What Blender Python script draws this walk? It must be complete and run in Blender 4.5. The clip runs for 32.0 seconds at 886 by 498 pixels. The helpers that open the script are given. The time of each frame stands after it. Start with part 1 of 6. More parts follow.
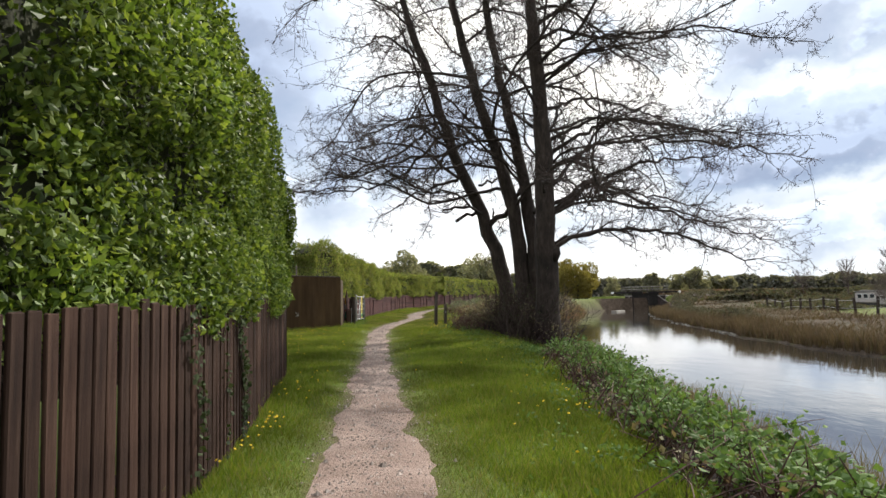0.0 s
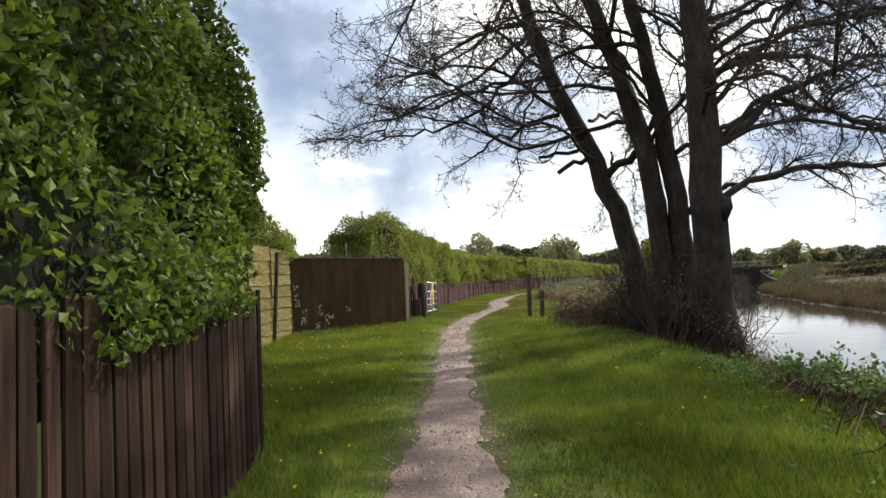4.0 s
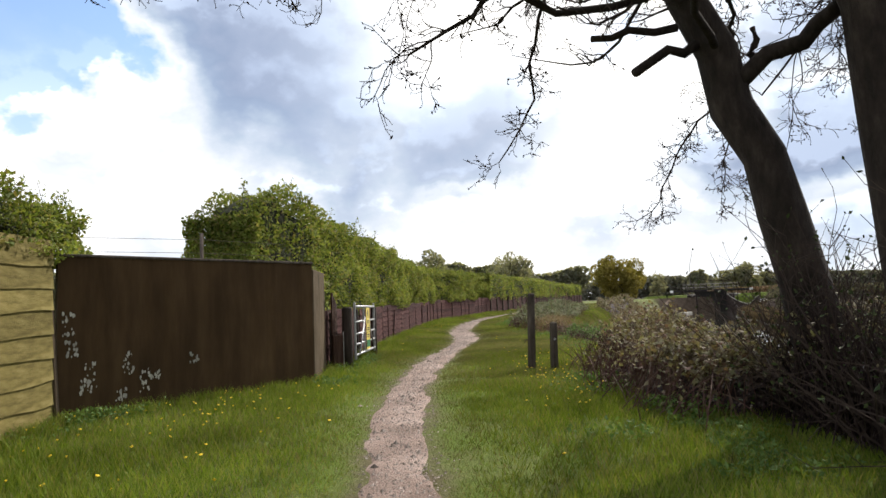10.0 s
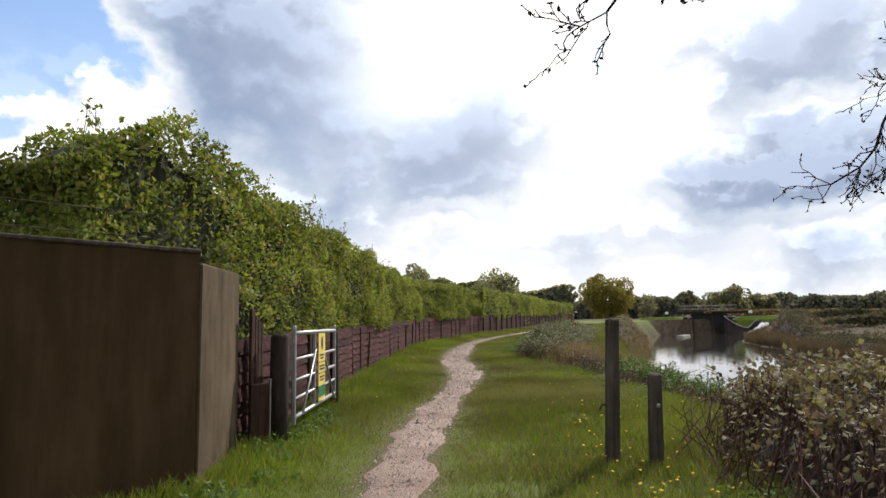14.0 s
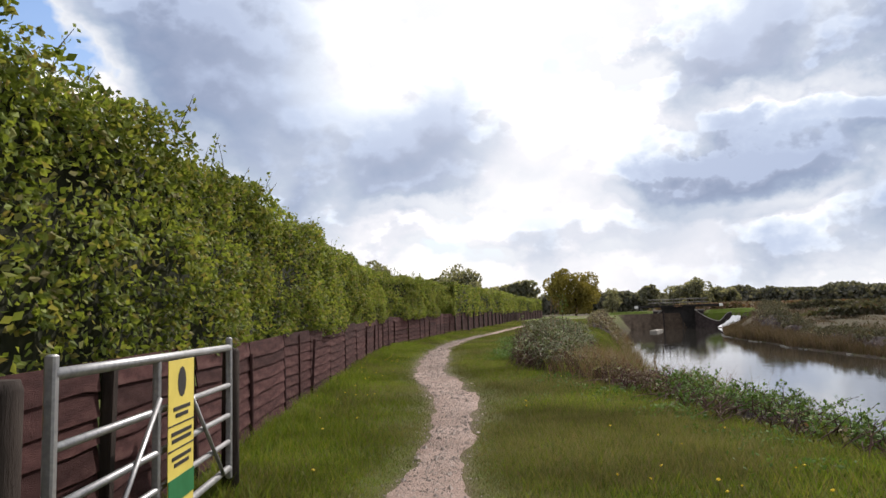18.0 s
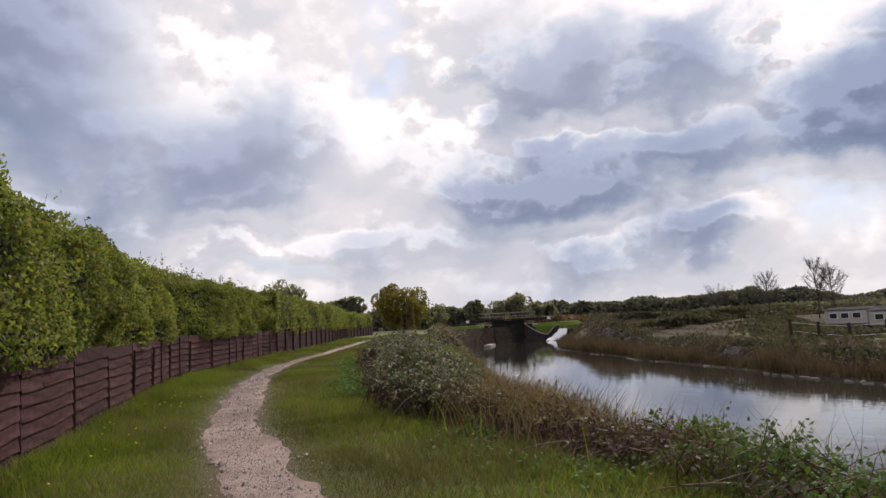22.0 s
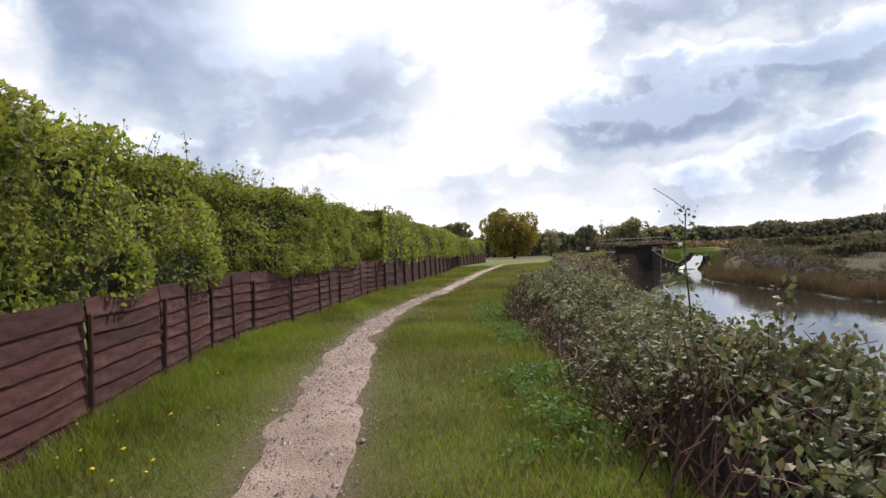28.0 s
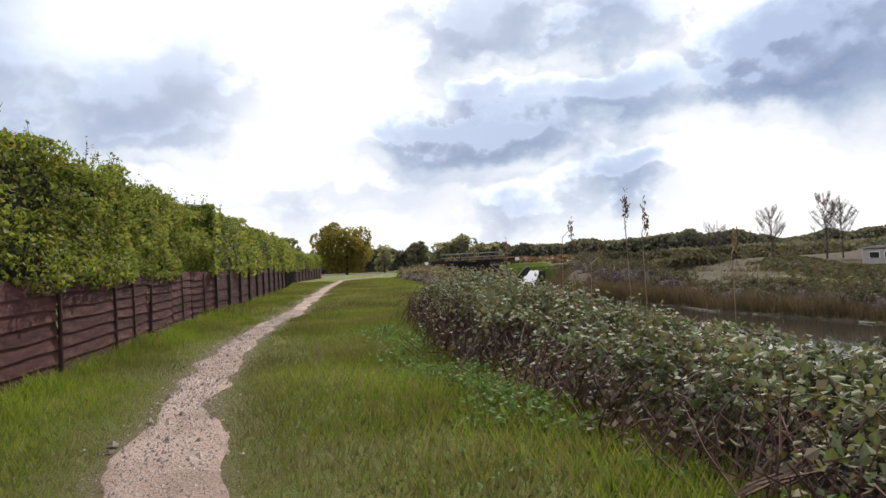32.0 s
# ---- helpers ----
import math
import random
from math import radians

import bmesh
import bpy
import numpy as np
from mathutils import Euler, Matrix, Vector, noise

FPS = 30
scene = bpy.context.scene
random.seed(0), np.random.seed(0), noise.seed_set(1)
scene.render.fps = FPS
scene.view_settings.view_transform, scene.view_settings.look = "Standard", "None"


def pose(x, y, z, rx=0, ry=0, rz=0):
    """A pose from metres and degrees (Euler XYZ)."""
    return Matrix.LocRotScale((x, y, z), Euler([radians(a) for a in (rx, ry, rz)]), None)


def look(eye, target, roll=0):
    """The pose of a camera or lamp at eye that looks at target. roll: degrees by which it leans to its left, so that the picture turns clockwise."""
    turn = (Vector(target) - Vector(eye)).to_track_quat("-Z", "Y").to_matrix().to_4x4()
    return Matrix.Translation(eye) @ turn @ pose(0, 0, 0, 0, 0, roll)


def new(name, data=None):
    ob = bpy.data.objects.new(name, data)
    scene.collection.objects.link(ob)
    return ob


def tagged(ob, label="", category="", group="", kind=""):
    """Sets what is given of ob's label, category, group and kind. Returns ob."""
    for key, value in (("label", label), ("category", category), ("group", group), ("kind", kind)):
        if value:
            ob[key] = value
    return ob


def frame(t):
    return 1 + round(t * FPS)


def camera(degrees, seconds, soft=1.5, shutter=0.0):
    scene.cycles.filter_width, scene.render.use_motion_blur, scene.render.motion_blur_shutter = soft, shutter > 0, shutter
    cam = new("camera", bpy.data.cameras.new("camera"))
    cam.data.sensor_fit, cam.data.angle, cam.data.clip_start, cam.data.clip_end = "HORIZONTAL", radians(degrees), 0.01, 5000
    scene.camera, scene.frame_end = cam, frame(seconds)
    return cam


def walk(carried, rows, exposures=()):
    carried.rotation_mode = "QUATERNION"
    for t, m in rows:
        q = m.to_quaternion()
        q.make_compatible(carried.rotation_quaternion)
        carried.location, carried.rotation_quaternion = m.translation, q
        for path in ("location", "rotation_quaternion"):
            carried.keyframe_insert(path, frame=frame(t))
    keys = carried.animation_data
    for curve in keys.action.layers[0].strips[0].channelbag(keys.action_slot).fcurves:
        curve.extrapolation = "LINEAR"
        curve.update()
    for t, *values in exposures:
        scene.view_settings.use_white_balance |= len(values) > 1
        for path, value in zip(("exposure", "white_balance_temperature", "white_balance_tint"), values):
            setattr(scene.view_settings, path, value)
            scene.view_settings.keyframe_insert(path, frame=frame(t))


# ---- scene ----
cam = camera(65.9, 32.0)
PATH = [
    (0, (-0.049, -0.014, 0.828), (-0.035, 1.98, 0.988), -1.1),
    (0.5, (0.004, 0.851, 0.816), (0.066, 2.844, 0.967), -4.1),
    (1, (-0.077, 1.622, 0.856), (-0.013, 3.612, 1.054), 0.6),
    (1.5, (-0.154, 2.313, 0.83), (-0.109, 4.31, 0.942), -4.1),
    (2, (-0.319, 3.01, 0.805), (-0.331, 5.009, 0.864), 0.1),
    (2.5, (-0.394, 3.736, 0.805), (-0.399, 5.735, 0.877), -3.3),
    (3, (-0.46, 4.573, 0.861), (-0.633, 6.565, 0.916), -1.7),
    (3.5, (-0.492, 5.316, 0.9), (-0.686, 7.304, 0.989), -2.8),
    (5.5, (-0.867, 8.519, 0.933), (-1.103, 10.5, 1.078), -2.0),
    (6, (-0.877, 9.188, 0.985), (-1.075, 11.174, 1.116), -2.4),
    (6.5, (-0.99, 9.886, 0.928), (-1.128, 11.872, 1.115), -0.2),
    (7, (-1.049, 10.558, 0.972), (-1.06, 12.555, 1.09), -4.0),
    (7.5, (-1.156, 11.264, 0.974), (-1.23, 13.257, 1.117), -1.5),
    (8, (-1.117, 11.972, 1.006), (-1.105, 13.969, 1.124), -5.6),
    (8.5, (-1.199, 12.678, 1.025), (-1.29, 14.67, 1.187), -1.8),
    (9, (-1.193, 13.369, 1.056), (-1.269, 15.364, 1.179), -2.1),
    (9.5, (-1.272, 14.008, 1.105), (-1.321, 15.999, 1.289), -1.3),
    (10, (-1.297, 14.651, 1.12), (-1.353, 16.643, 1.289), -2.1),
    (10.5, (-1.339, 15.303, 1.159), (-1.406, 17.299, 1.265), -1.6),
    (11, (-1.408, 15.895, 1.186), (-1.455, 17.893, 1.274), -0.7),
    (11.5, (-1.424, 16.577, 1.238), (-1.448, 18.574, 1.34), 0.5),
    (12, (-1.484, 17.208, 1.27), (-1.522, 19.2, 1.445), 0.4),
    (12.5, (-1.461, 17.882, 1.279), (-1.514, 19.878, 1.384), -3.2),
    (13, (-1.57, 18.588, 1.269), (-1.652, 20.577, 1.463), 1.6),
    (13.5, (-1.56, 19.26, 1.284), (-1.498, 21.251, 1.465), -2.7),
    (14, (-1.691, 19.986, 1.286), (-1.699, 21.974, 1.499), -0.8),
    (14.5, (-1.747, 20.659, 1.277), (-1.757, 22.65, 1.464), -2.3),
    (16.5, (-1.84, 22.976, 1.282), (-1.744, 24.962, 1.499), -2.7),
    (17, (-1.863, 23.621, 1.299), (-1.82, 25.605, 1.542), -2.4),
    (17.5, (-1.941, 24.245, 1.332), (-1.854, 26.226, 1.589), -1.1),
    (18, (-1.972, 24.79, 1.357), (-1.863, 26.776, 1.561), -1.8),
    (18.5, (-2.02, 25.582, 1.381), (-1.91, 27.565, 1.617), -1.9),
    (19, (-1.951, 26.28, 1.355), (-1.729, 28.255, 1.575), -3.4),
    (19.5, (-1.899, 27.006, 1.394), (-1.61, 28.969, 1.646), -0.3),
    (20, (-1.767, 27.687, 1.38), (-1.368, 29.63, 1.632), -4.6),
    (20.5, (-1.765, 28.408, 1.378), (-1.44, 30.366, 1.625), -0.1),
    (21, (-1.682, 29.097, 1.354), (-1.337, 31.05, 1.612), -1.3),
    (21.5, (-1.661, 29.767, 1.339), (-1.351, 31.721, 1.631), -0.6),
    (22, (-1.568, 30.422, 1.319), (-0.96, 32.313, 1.552), -2.9),
    (22.5, (-1.519, 31.071, 1.314), (-0.74, 32.902, 1.516), -1.4),
    (23, (-1.523, 31.669, 1.346), (-0.765, 33.509, 1.547), -0.4),
    (23.5, (-1.397, 32.276, 1.35), (-0.671, 34.13, 1.534), -1.2),
    (24, (-1.367, 32.728, 1.409), (-0.699, 34.598, 1.653), -1.3),
    (24.5, (-1.25, 33.299, 1.4), (-0.571, 35.181, 1.384), -4.7),
    (25, (-1.263, 33.863, 1.397), (-0.428, 35.68, 1.346), -1.2),
    (25.5, (-1.176, 34.429, 1.383), (-0.456, 36.293, 1.314), -5.7),
    (26, (-1.205, 35.058, 1.404), (-0.772, 37.009, 1.472), -1.2),
    (26.5, (-1.176, 35.663, 1.391), (-0.835, 37.633, 1.34), -1.3),
    (28.5, (-1.064, 38.18, 1.548), (-0.75, 40.155, 1.604), -3.0),
    (29, (-1.089, 38.764, 1.511), (-0.727, 40.73, 1.581), -2.6),
    (29.5, (-1.142, 39.328, 1.506), (-0.751, 41.286, 1.615), -2.8),
    (30, (-1.137, 39.923, 1.596), (-0.658, 41.865, 1.62), -4.2),
    (30.5, (-1.175, 40.471, 1.51), (-0.72, 42.419, 1.511), -2.1),
    (31, (-1.106, 41.109, 1.505), (-0.609, 43.047, 1.478), -3.4),
    (31.5, (-1.09, 41.698, 1.469), (-0.52, 43.615, 1.493), -1.8),
    (32, (-1.039, 42.271, 1.397), (-0.247, 44.106, 1.455), -3.0),
]
walk(cam, [(t, look(eye, target, roll)) for t, eye, target, roll in PATH],
     exposures=[(0, 0.5, 6500, 11), (2, 0.38, 6500, 11), (3, 0.4, 6500, 11), (5, 0.52, 6500, 10), (8, 0.5, 6500, 11), (11, 0.36, 6500, 12), (14, 0.26, 6500, 13), (17, 0.16, 6500, 14), (19, 0.03, 6500, 16), (21, -0.28, 6500, 19), (24, -0.33, 6500, 21), (25, -0.18, 6500, 19), (26, 0.13, 6500, 16), (32, 0.28, 6500, 14)])

# ---- world, sun, exposure ----
SUN_AZ, SUN_EL = radians(36.0), radians(42.0)
SUN_DIR = Vector((math.sin(SUN_AZ) * math.cos(SUN_EL), math.cos(SUN_AZ) * math.cos(SUN_EL), math.sin(SUN_EL)))


def node(tree, kind, **values):
    n = tree.nodes.new(kind)
    for key, value in values.items():
        if key in n.inputs:
            n.inputs[key].default_value = value
    return n


def math_node(tree, op, a, b=None, clamp=False):
    n = tree.nodes.new("ShaderNodeMath")
    n.operation, n.use_clamp = op, clamp
    for i, v in enumerate((a, b)):
        if v is None:
            continue
        if isinstance(v, (int, float)):
            n.inputs[i].default_value = v
        else:
            tree.links.new(v, n.inputs[i])
    return n.outputs[0]


def ramp(tree, fac, stops):
    n = tree.nodes.new("ShaderNodeValToRGB")
    el = n.color_ramp.elements
    while len(el) < len(stops):
        el.new(0.5)
    for e, (p, c) in zip(el, stops):
        e.position, e.color = p, (*c, 1) if len(c) == 3 else c
    tree.links.new(fac, n.inputs[0])
    return n.outputs[0]


def mix(tree, fac, a, b, blend="MIX"):
    n = tree.nodes.new("ShaderNodeMix")
    n.data_type, n.blend_type = "RGBA", blend
    for i, v in ((0, fac), (6, a), (7, b)):
        if isinstance(v, (int, float)):
            n.inputs[i].default_value = v
        elif isinstance(v, tuple):
            n.inputs[i].default_value = (*v, 1)
        else:
            tree.links.new(v, n.inputs[i])
    return n.outputs[2]


# clouds that stand out: heading, height, half width and half height in degrees, weight
HEAPS = [(-15, 21, 10, 6.5, 0.85), (3, 16, 8, 4.2, 0.6), (2, 11, 4.4, 1.7, 0.5), (-6, 12, 5, 3.0, 0.5), (26, 10.8, 5.5, 2.2, 0.85), (32, 13, 8, 2.6, 0.75), (25, 19, 4.5, 4.3, 0.6),
         (34, 21, 9, 3.4, 0.6), (35, 6, 6, 1.9, 0.4), (31, 4, 4, 1.4, 0.35), (15, 7, 6, 1.7, 0.35), (7, 7, 5, 1.4, 0.3), (54, 15, 7, 5.2, 1.0), (46, 14, 8, 3.2, 0.75), (42, 20, 6, 3, 0.5), (39, 5, 2.4, 2.0, 0.45),
         (-29, 15, 4, 3.2, 0.5), (-1, 7, 3, 1.2, 0.3)]
GAPS = [(13, 24, 6, 8, 0.75), (28, 16.5, 4, 1.5, 0.4), (46, 22, 2, 2.4, 0.4), (-35, 21, 8, 6, 0.9), (-1, 24, 2.5, 3, 0.4)]


def make_world():
    world = bpy.data.worlds.new("sky")
    scene.world = world
    world.use_nodes = True
    t = world.node_tree
    t.nodes.clear()
    sky = t.nodes.new("ShaderNodeTexSky")
    sky.sky_type, sky.sun_disc = "NISHITA", False
    sky.sun_elevation, sky.sun_rotation = SUN_EL, SUN_AZ
    sky.air_density, sky.dust_density = 1.0, 1.5
    blue = mix(t, 1.0, sky.outputs[0], (0.125, 0.15, 0.17), "MULTIPLY")
    coord = t.nodes.new("ShaderNodeTexCoord").outputs["Generated"]
    split = t.nodes.new("ShaderNodeSeparateXYZ")
    t.links.new(coord, split.inputs[0])
    up = math_node(t, "MAXIMUM", split.outputs[2], 0.0)

    def vec(op, a, b, c=None):
        n = t.nodes.new("ShaderNodeVectorMath")
        n.operation = op
        for i, v in enumerate((a, b, c)):
            if isinstance(v, tuple):
                n.inputs[i].default_value = v
            elif v is not None:
                t.links.new(v, n.inputs[i])
        return n.outputs["Value"] if op in ("LENGTH", "DOT_PRODUCT") else n.outputs[0]

    def noise(v, scale, detail, rough, out=0):
        n = node(t, "ShaderNodeTexNoise", Scale=scale, Detail=detail, Roughness=rough)
        t.links.new(v, n.inputs["Vector"])
        return n.outputs[out]

    def lobe(az, el, power):
        """1 towards a heading and a height in degrees, falling off around it."""
        az, el = radians(az), radians(el)
        d = vec("DOT_PRODUCT", coord, (math.sin(az) * math.cos(el), math.cos(az) * math.cos(el), math.sin(el)))
        return math_node(t, "POWER", math_node(t, "MAXIMUM", d, 0.0), power)

    def density(shift):
        """How thick the cloud is: rolling noise, heaps and gaps, with billowing edges."""
        v = vec("ADD", coord, shift)
        flat = vec("MULTIPLY", v, (1.0, 1.0, 1.35))
        bend = vec("MULTIPLY_ADD", noise(flat, 8.0, 5.0, 0.55, 1), (18.0, 12.0, 0.0), (-9.0, -6.0, 0.0))
        s = t.nodes.new("ShaderNodeSeparateXYZ")
        t.links.new(v, s.inputs[0])
        az = math_node(t, "MULTIPLY", math_node(t, "ARCTAN2", s.outputs[0], s.outputs[1]), 57.2958)
        el = math_node(t, "MULTIPLY", math_node(t, "ARCSINE", s.outputs[2]), 57.2958)
        c = t.nodes.new("ShaderNodeCombineXYZ")
        t.links.new(az, c.inputs[0])
        t.links.new(el, c.inputs[1])
        at = vec("ADD", c.outputs[0], bend)
        total = math_node(t, "ADD", math_node(t, "MULTIPLY", noise(flat, 4.0, 7.0, 0.5), 1.2), -0.3)
        for sign, rows in ((1, HEAPS), (-1, GAPS)):
            for a, e, w, h, k in rows:
                r = vec("LENGTH", vec("MULTIPLY_ADD", at, (0.62 / w, 0.62 / h, 0.0), (-0.62 * a / w, -0.62 * e / h, 0.0)), None)
                m = t.nodes.new("ShaderNodeMapRange")
                m.interpolation_type = "SMOOTHSTEP"
                m.inputs["From Min"].default_value, m.inputs["From Max"].default_value = 0.15, 1.0
                m.inputs["To Min"].default_value, m.inputs["To Max"].default_value = 0.5 * k * sign, 0.0
                t.links.new(r, m.inputs["Value"])
                total = math_node(t, "ADD", total, m.outputs[0])
        return total

    here, above = density((0.0, 0.0, 0.0)), density((0.006, 0.004, 0.022))
    tone = ramp(t, here, [(0.22, (0.98, 0.98, 0.96)), (0.36, (0.80, 0.825, 0.86)), (0.50, (0.54, 0.615, 0.71)), (0.66, (0.35, 0.43, 0.57)), (0.85, (0.28, 0.35, 0.49))])
    lit = math_node(t, "SUBTRACT", here, above)
    edge = ramp(t, math_node(t, "ADD", lit, 0.5), [(0.38, (0.78, 0.83, 0.88)), (0.5, (1.0, 1.0, 1.0)), (0.58, (1.42, 1.4, 1.34))])
    tone = mix(t, 1.0, tone, edge, "MULTIPLY")
    glow = lobe(12, 34, 16)
    bright = mix(t, math_node(t, "MULTIPLY", glow, 0.4, True), tone, (1.2, 1.2, 1.17))
    low = math_node(t, "POWER", math_node(t, "SUBTRACT", 1.0, up, True), 16.0)
    hazy = mix(t, math_node(t, "MULTIPLY", low, 0.5, True), bright, (0.84, 0.86, 0.87))
    cover = ramp(t, math_node(t, "ADD", here, math_node(t, "MULTIPLY", glow, 0.4)), [(0.0, (0.0, 0.0, 0.0)), (0.24, (1, 1, 1))])
    near_horizon = math_node(t, "MULTIPLY", math_node(t, "POWER", math_node(t, "SUBTRACT", 1.0, up, True), 6.0), 1.6, True)
    final = mix(t, math_node(t, "MAXIMUM", cover, near_horizon, True), blue, hazy)
    bg = t.nodes.new("ShaderNodeBackground")
    t.links.new(final, bg.inputs[0])
    bg.inputs[1].default_value = 1.0
    out = t.nodes.new("ShaderNodeOutputWorld")
    t.links.new(bg.outputs[0], out.inputs[0])


make_world()
sun = new("sun", bpy.data.lights.new("sun", "SUN"))
sun.data.energy, sun.data.angle, sun.data.color = 4.2, radians(0.6), (1.0, 0.94, 0.84)
sun.matrix_world = look((0, 0, 60), Vector((0, 0, 60)) - SUN_DIR)

# ---- materials ----


def material(name, stops, scale=6.0, rough=0.85, bump=0.3, spec=0.3, metal=0.0, stretch=(1, 1, 1), large=0.5,
             island=0.0, piece=0.0, coords="Object", fine=60.0):
    """A surface with grain at one scale, stains at a larger one and relief."""
    m = bpy.data.materials.new(name)
    m.use_nodes = True
    t = m.node_tree
    b = t.nodes["Principled BSDF"]
    place = t.nodes.new("ShaderNodeTexCoord")
    mp = t.nodes.new("ShaderNodeMapping")
    mp.inputs["Scale"].default_value = stretch
    t.links.new(place.outputs[coords], mp.inputs[0])
    grain = node(t, "ShaderNodeTexNoise", Scale=scale, Detail=6.0, Roughness=0.65)
    t.links.new(mp.outputs[0], grain.inputs["Vector"])
    n = len(stops)
    colour = ramp(t, grain.outputs[0], [(0.3 + 0.4 * i / max(n - 1, 1), c) for i, c in enumerate(stops)])
    stain = node(t, "ShaderNodeTexNoise", Scale=scale * 0.13, Detail=4.0, Roughness=0.6)
    t.links.new(place.outputs[coords], stain.inputs["Vector"])
    dark = ramp(t, stain.outputs[0], [(0.35, (1 - large,) * 3), (0.65, (1.0, 1.0, 1.0))])
    colour = mix(t, 1.0, colour, dark, "MULTIPLY")
    if island or piece:
        if island:
            src = t.nodes.new("ShaderNodeNewGeometry").outputs["Random Per Island"]
        else:
            src = t.nodes.new("ShaderNodeObjectInfo").outputs["Random"]
        k = island or piece
        tone = ramp(t, src, [(0.0, (1 - k,) * 3), (1.0, (1 + k,) * 3)])
        colour = mix(t, 1.0, colour, tone, "MULTIPLY")
    t.links.new(colour, b.inputs["Base Color"])
    b.inputs["Roughness"].default_value, b.inputs["Metallic"].default_value = rough, metal
    b.inputs["Specular IOR Level"].default_value = spec
    if bump:
        small = node(t, "ShaderNodeTexNoise", Scale=fine, Detail=4.0, Roughness=0.7)
        t.links.new(mp.outputs[0], small.inputs["Vector"])
        bn = node(t, "ShaderNodeBump", Strength=bump, Distance=0.02)
        t.links.new(math_node(t, "ADD", small.outputs[0], grain.outputs[0]), bn.inputs["Height"])
        t.links.new(bn.outputs[0], b.inputs["Normal"])
    return m


def leaf_material(name, stops, through_light=0.35, rough=0.62, spec=0.1, patches=0.35, patch_scale=0.9):
    m = bpy.data.materials.new(name)
    m.use_nodes = True
    t = m.node_tree
    b = t.nodes["Principled BSDF"]
    src = t.nodes.new("ShaderNodeNewGeometry").outputs["Random Per Island"]
    n = len(stops)
    colour = ramp(t, src, [(i / max(n - 1, 1), c) for i, c in enumerate(stops)])
    place = t.nodes.new("ShaderNodeTexCoord")
    big = node(t, "ShaderNodeTexNoise", Scale=patch_scale, Detail=3.0)
    t.links.new(place.outputs["Object"], big.inputs["Vector"])
    tone = ramp(t, big.outputs[0], [(0.35, (1 - patches,) * 3), (0.65, (1.0, 1.0, 1.0))])
    colour = mix(t, 1.0, colour, tone, "MULTIPLY")
    t.links.new(colour, b.inputs["Base Color"])
    b.inputs["Roughness"].default_value, b.inputs["Specular IOR Level"].default_value = rough, spec
    tr = t.nodes.new("ShaderNodeBsdfTranslucent")
    t.links.new(mix(t, 1.0, colour, (1.25, 1.2, 0.6), "MULTIPLY"), tr.inputs[0])
    mx = t.nodes.new("ShaderNodeMixShader")
    mx.inputs[0].default_value = through_light
    t.links.new(b.outputs[0], mx.inputs[1])
    t.links.new(tr.outputs[0], mx.inputs[2])
    t.links.new(mx.outputs[0], t.nodes["Material Output"].inputs[0])
    return m


M_PRIVET = leaf_material("privet_leaf", [(0.048, 0.082, 0.019), (0.111, 0.183, 0.033), (0.207, 0.298, 0.056), (0.298, 0.376, 0.087)], 0.38, 0.5, 0.2, 0.5, 0.8)
M_HAW = leaf_material("hawthorn_leaf", [(0.095, 0.13, 0.032), (0.19, 0.25, 0.056), (0.29, 0.345, 0.082), (0.29, 0.245, 0.11)], 0.42, 0.6, 0.12, 0.45, 0.8)
M_BRAMBLE = leaf_material("bramble_leaf", [(0.07, 0.08, 0.045), (0.14, 0.17, 0.085), (0.24, 0.275, 0.155), (0.2, 0.135, 0.1)], 0.22, 0.6, 0.15, 0.5, 1.4)
M_BRAMBLE_RED = leaf_material("bramble_leaf_red", [(0.09, 0.062, 0.052), (0.2, 0.165, 0.11), (0.3, 0.3, 0.17), (0.2, 0.11, 0.1)], 0.28, 0.62, 0.12, 0.5, 1.4)
M_NETTLE = leaf_material("nettle_leaf", [(0.07, 0.125, 0.035), (0.12, 0.205, 0.06), (0.175, 0.26, 0.085)], 0.3)
M_GRASS = leaf_material("grass_blade", [(0.08, 0.13, 0.016), (0.146, 0.22, 0.03), (0.21, 0.28, 0.046), (0.27, 0.25, 0.085)], 0.38, 0.65, 0.06, 0.45, 0.5)
M_GRASS_DULL = leaf_material("dull_grass_blade", [(0.105, 0.122, 0.042), (0.17, 0.185, 0.066), (0.225, 0.22, 0.095), (0.28, 0.22, 0.13)], 0.25, 0.7, 0.06, 0.45, 0.5)
M_IVY = leaf_material("ivy_leaf", [(0.025, 0.04, 0.016), (0.05, 0.072, 0.03), (0.09, 0.115, 0.055)], 0.2)
M_REED = leaf_material("reed", [(0.110, 0.143, 0.044), (0.220, 0.176, 0.099), (0.297, 0.231, 0.143), (0.132, 0.099, 0.055)], 0.2, 0.6, 0.2)
M_STRAW = leaf_material("straw_blade", [(0.085, 0.075, 0.04), (0.125, 0.092, 0.06), (0.165, 0.12, 0.085), (0.09, 0.062, 0.046)], 0.2)
M_REED_RED = leaf_material("reed_red", [(0.132, 0.077, 0.050), (0.242, 0.143, 0.094), (0.330, 0.242, 0.165), (0.121, 0.132, 0.044)], 0.2, 0.6, 0.2)
M_FARBRUSH = leaf_material("far_brush_leaf", [(0.05, 0.05, 0.034), (0.09, 0.094, 0.06), (0.135, 0.135, 0.092), (0.105, 0.07, 0.052)], 0.25, 0.75, 0.06)
